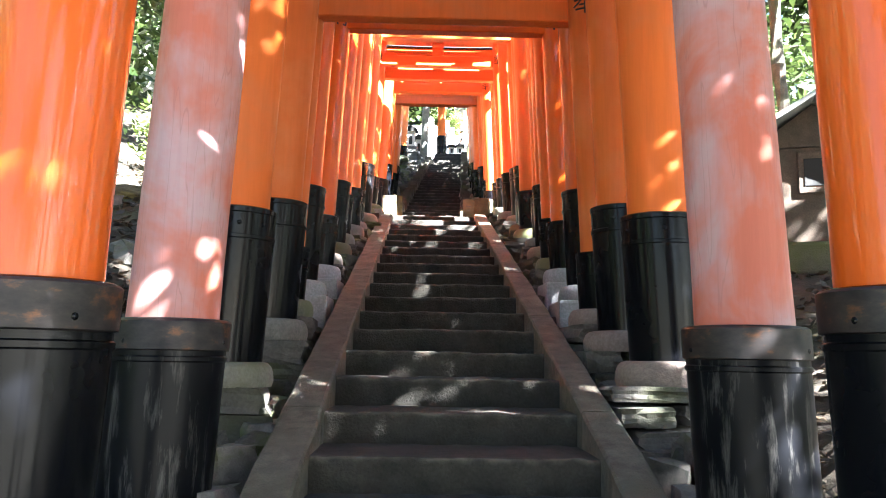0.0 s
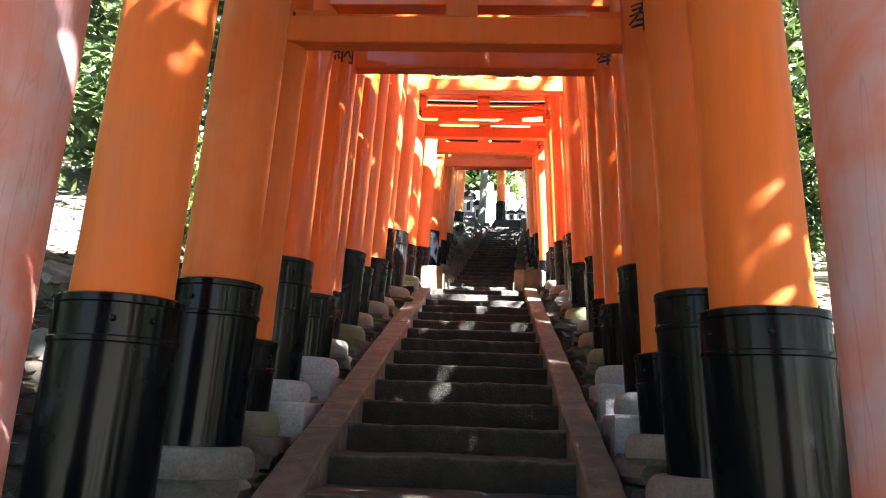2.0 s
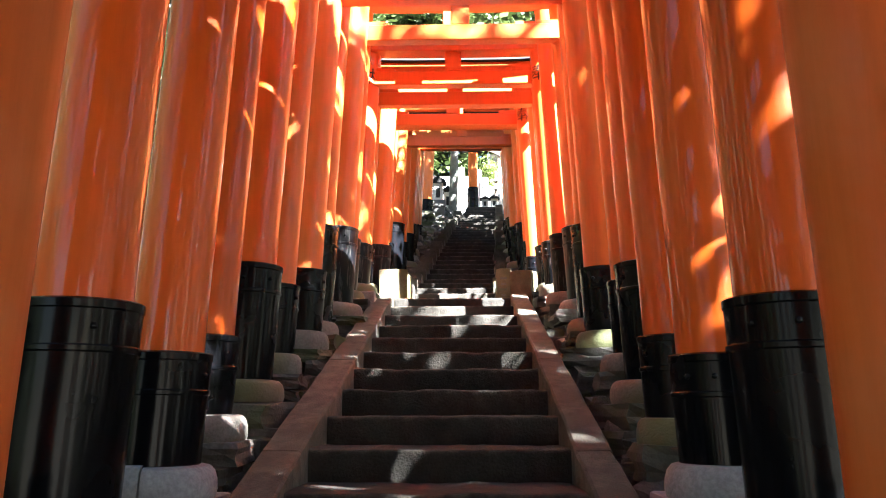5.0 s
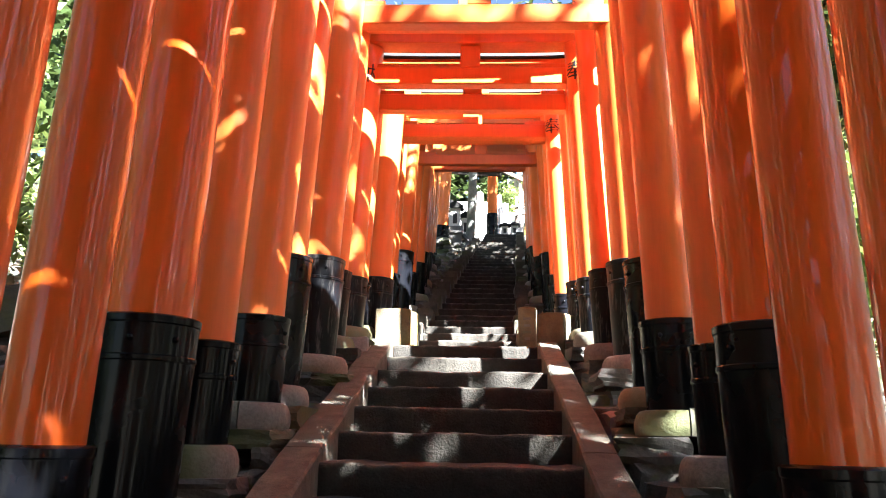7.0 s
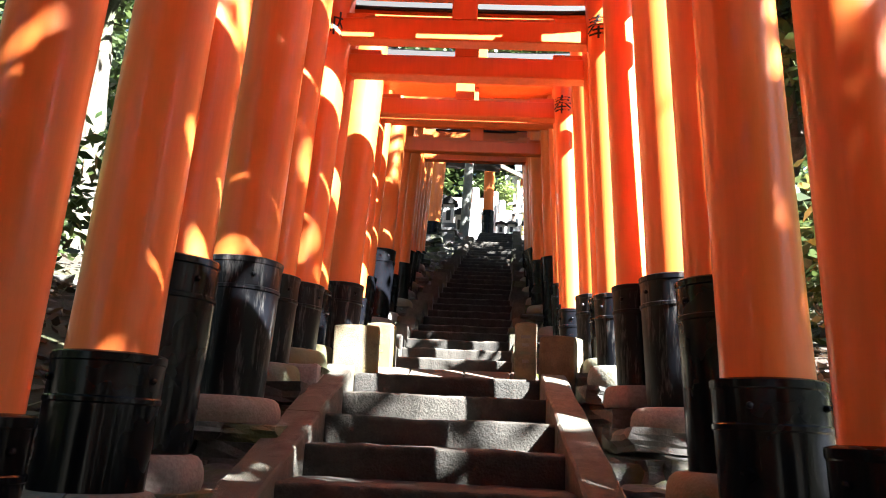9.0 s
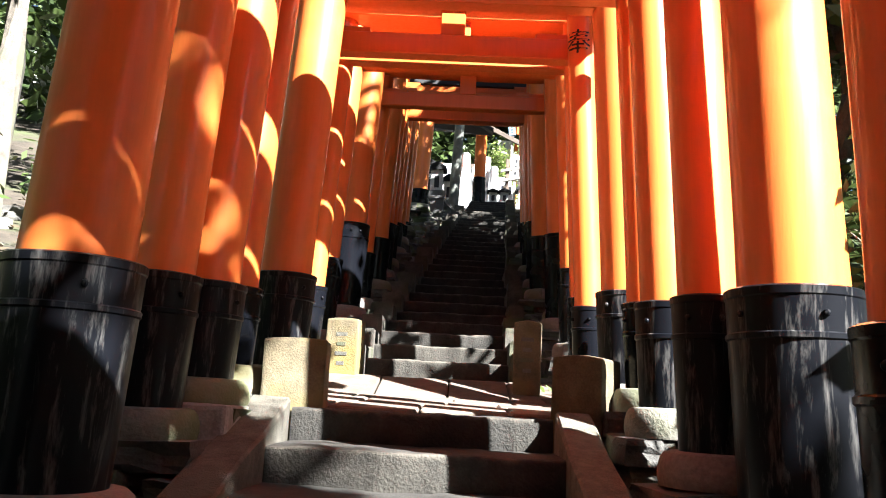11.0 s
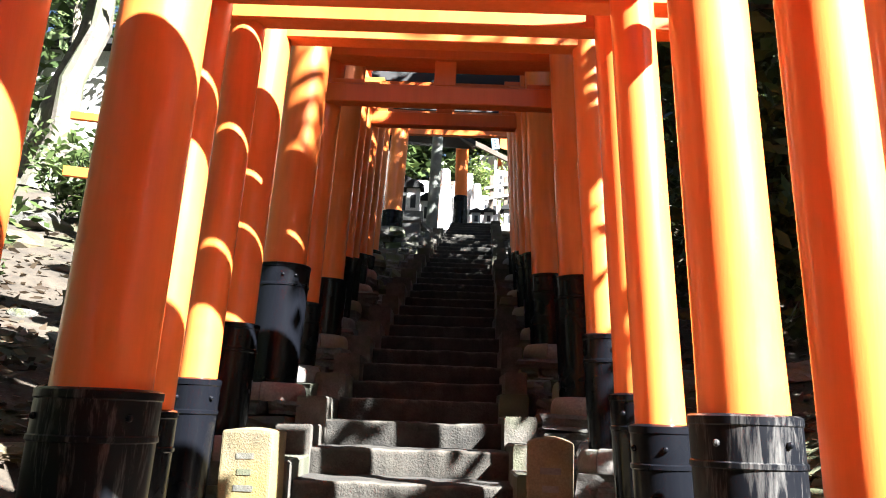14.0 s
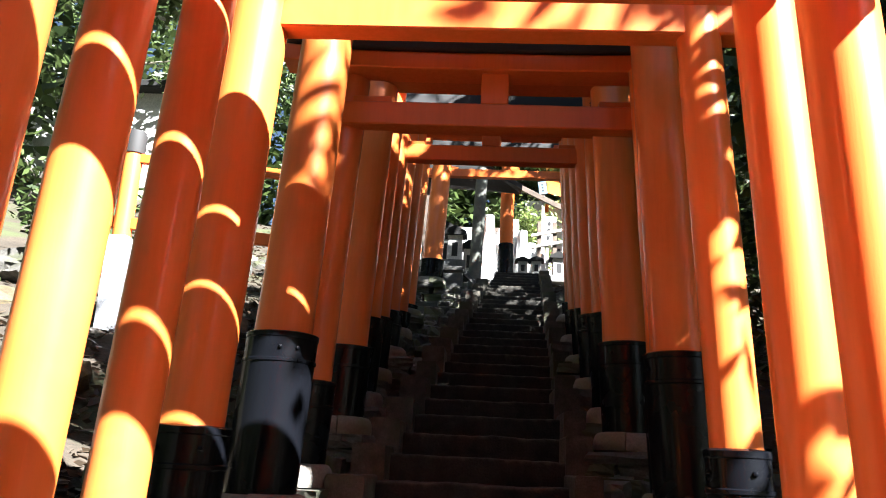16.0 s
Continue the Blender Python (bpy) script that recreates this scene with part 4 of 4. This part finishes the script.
def far_house():
    s = empty("far_house", (0, 0, 0), "bright white house wall under an orange roof behind the shrub", "house")
    part("wall", box(bmesh.new(), 1.3, 6.0, 37.0, 37.2, TOP_Z, 13.0, None, 0.01), WHITE, s, smooth=False)
    for x in (1.9, 2.9, 3.9):
        part("post", box(bmesh.new(), x, x + 0.12, 36.92, 36.996, TOP_Z, 12.9, None, 0.01), RED_BEAM, s, smooth=False)
    bm = bmesh.new()
    v = [bm.verts.new(p) for p in ((1.9, 35.9, 13.2), (6.0, 35.9, 12.2), (6.0, 39.0, 13.6), (1.9, 39.0, 14.6))]
    w = [bm.verts.new(p.co + Vector((0, 0, -0.3))) for p in v]
    bm.faces.new(v)
    bm.faces.new(w[::-1])
    for i in range(4):
        bm.faces.new((v[i], w[i], w[(i + 1) % 4], v[(i + 1) % 4]))
    part("roof", bm, RED, s, "vermilion painted eave", smooth=False)
    bm = beam(0, 1.75, 0, 0.1, -0.07, 0.07)
    r = part("brace", bm, WOOD_DARK, s, "brown timber brace", smooth=False)
    r.matrix_world = Matrix.Translation((0.76, 34.0, 12.5)) @ Euler((0, 0.45, 0)).to_matrix().to_4x4()
    part("brace_post", box(bmesh.new(), 2.25, 2.37, 33.95, 34.05, TOP_Z, 11.85, None, 0.008), RED_BEAM, s, smooth=False)


far_house()


def board_sign(x, y, z0, w, h, m, label, tilt=0):
    s = empty("sign_board", (x, y, z0), label, "sign", "signs above the steps")
    part("stake", box(bmesh.new(), -0.04, 0.04, 0.02, 0.08, TOP_Z - z0 - 0.1, h, None, 0.005), WOOD_GREY, s, smooth=False)
    b = part("board", box(bmesh.new(), -w / 2, w / 2, -0.02, 0.02, 0, h, None, 0.006), m, s, smooth=False)
    for k in range(3):
        c = part("lettering_bar", box(bmesh.new(), -w * 0.12, w * 0.12, -0.026, -0.019, h * (0.2 + 0.24 * k), h * (0.34 + 0.24 * k), None, 0.002), INK, b, smooth=False)
    b.rotation_euler = (0, radians(tilt), 0)


board_sign(1.72, 33.0, 10.45, 0.34, 0.8, WHITE, "tall pale wooden notice board on a stake", 4)
board_sign(1.95, 32.3, 9.85, 0.3, 0.42, WHITE, "small pale notice board on a stake")
board_sign(1.66, 34.0, 12.2, 0.22, 0.36, BLUE_SIGN, "small blue-grey sign on a post", -8)


def low_fence(x0, x1, y, z):
    s = empty("timber_fence", (0, 0, 0), "weathered grey timber fence above the steps", "fence")
    for x in (x0, (x0 + x1) / 2, x1):
        part("post", box(bmesh.new(), x - 0.05, x + 0.05, y, y + 0.1, TOP_Z, z + 0.3, None, 0.008), WOOD_DARK, s, smooth=False)
    for dz in (0.0, -0.3):
        part("rail", beam(x0 - 0.2, x1 + 0.2, y - 0.04, 0.07, z + dz, z + dz + 0.08, 0.01, 0, 0.25), WOOD_GREY, s, smooth=False)


low_fence(1.45, 2.2, 32.0, 10.5)
bush(1.45, 35.0, 2.9, 0.75, 5200, 40, LEAF_LIGHT, 0.07, "bright green round shrub above the steps")


def side_wall():
    """Low dark stone coping that steps down beside the stair head."""
    s = empty("stair_coping", (0, 0, 0), "low dark stone coping sloping beside the head of the steps", "coping")
    part("wall", box(bmesh.new(), -0.85, -0.28, 28.6, 29.2, 7.8, 8.66, None, 0.02, 2), MARKER, s, smooth=False)
    c = part("rail", beam(-0.02, 0.52, 0, 0.14, 0, 0.09), MARKER, s, smooth=False)
    c.matrix_world = Matrix.Translation((-0.33, 28.9, 8.7)) @ Euler((0, 0.75, 0)).to_matrix().to_4x4()
    part("coping_stone", box(bmesh.new(), -0.9, -0.25, 28.55, 29.25, 8.66, 8.75, None, 0.02, 2), MARKER, s, smooth=False)


side_wall()


def banner(x, y, z, w, h):
    bm = bmesh.new()
    n = 8
    rows = [[bm.verts.new((x + w * i / 4, y + 0.05 * math.sin(k * 1.1 + i), z + h * (1 - k / n))) for i in range(5)] for k in range(n + 1)]
    for a, b in zip(rows, rows[1:]):
        for i in range(4):
            bm.faces.new((a[i], a[i + 1], b[i + 1], b[i]))
    s = empty("cloth_banner", (0, 0, 0), "white cloth banner hanging from a thin pole", "banner", "banners above the steps")
    part("cloth", bm, WHITE, s)
    bm = bmesh.new()
    tube(bm, [(x - 0.02, y, TOP_Z), (x - 0.02, y, z + h + 0.1)], [0.018, 0.015], 8)
    part("pole", bm, WOOD_DARK, s)


banner(-0.75, 33.4, 9.6, 0.34, 1.3)


# ---- vermilion fence on the bank ----
def bank_fence():
    s = empty("bank_fence", (-3.05, 19.5, 6.0), "sunlit vermilion fence with black-capped posts on stone feet", "fence")
    for k, x in enumerate((-3.07, -1.55)):
        g = ground_z(x, 19.5) - 0.1
        z = 6.68
        def at(bm):
            bmesh.ops.translate(bm, verts=bm.verts[:], vec=(x + 3.05, 0, -6.0))
            return bm
        p = part("post", at(lathe([(0.085, z), (0.085, z + 0.8)], 20)), RED, s)
        part("cap", at(lathe([(0.098, z + 0.8), (0.1, z + 0.98), (0.085, z + 1.02)], 20)), CAP_BLACK, p, "black cap")
        part("foot", at(box(bmesh.new(), -0.09, 0.09, -0.09, 0.09, g, z, None, 0.012, 2)), FOOT_GREY, p, "grey stone foot", smooth=False)
    for z, h in ((6.72, 0.11), (7.36, 0.09)):
        part("rail", beam(-0.75, 1.6, 0.0, 0.06, z - 6.0, z - 6.0 + h, 0.006, 0, -0.2), RED_BEAM, s, smooth=False)


bank_fence()


def bank_stones():
    rnd = random.Random(5)
    shapes = []
    for k in range(8):
        bm = rough_block(1, 1, 1, 40 + k, 0.16, rnd.uniform(0.1, 0.4))
        me = bpy.data.meshes.new("bank_stone")
        bm.to_mesh(me)
        bm.free()
        me.materials.append((PLINTH, RUBBLE, POST)[k % 3])
        shapes.append(me)
    root = empty("bank_stones", (0, 0, 0), "loose pale field stones lying on the leaf-strewn banks", "stones", "", "structure")
    for k in range(170):
        side = -1 if k % 4 else 1
        x, y = side * rnd.uniform(1.7, 5.0), rnd.uniform(4, 27)
        w = rnd.uniform(0.15, 0.55)
        ob = new("bank_stone", rnd.choice(shapes))
        ob.parent = root
        ob.matrix_world = Matrix.LocRotScale((x, y, ground_z(x, y) - 0.09), Euler((rnd.uniform(-0.2, 0.2), rnd.uniform(-0.2, 0.2), rnd.uniform(0, 6))), (w, w * rnd.uniform(0.5, 0.9), w * rnd.uniform(0.3, 0.6)))


bank_stones()


def bank_house():
    s = empty("bank_house", (0, 0, 0), "white walled storehouse behind the trees on the bank", "house")
    x, y = -10.5, 31.0
    z = ground_z(x, y) - 0.4
    part("wall", box(bmesh.new(), x - 2.2, x + 2.6, y, y + 2.0, z, z + 2.8, None, 0.01), WHITE, s, smooth=False)
    part("roof", box(bmesh.new(), x - 2.6, x + 3.0, y - 0.4, y + 2.4, z + 2.8, z + 3.0, None, 0.03), ROOF_DARK, s, smooth=False)


bank_house()


def cement_pad():
    bm = box(bmesh.new(), -0.98, -0.62, 12.08, 13.25, -0.3, 0.0, None, 0.02, 2)
    bmesh.ops.subdivide_edges(bm, edges=[e for e in bm.edges if e.calc_length() > 0.2], cuts=5, use_grid_fill=True)
    for v in bm.verts:
        v.co += Vector((0, 0, 3.66 + 0.015 * noise.noise(v.co * 5)))
    thing("cement_pad", bm, WHITE_STONE, "pale sunlit cement pad between the footings and the landing", "paving slab", "", "", smooth=False)


WHITE_STONE = stone("pale_cement", (0.26, 0.25, 0.22), (0.42, 0.41, 0.37), 5, (0.2, 0.21, 0.12), 0.9, 0.4)
cement_pad()
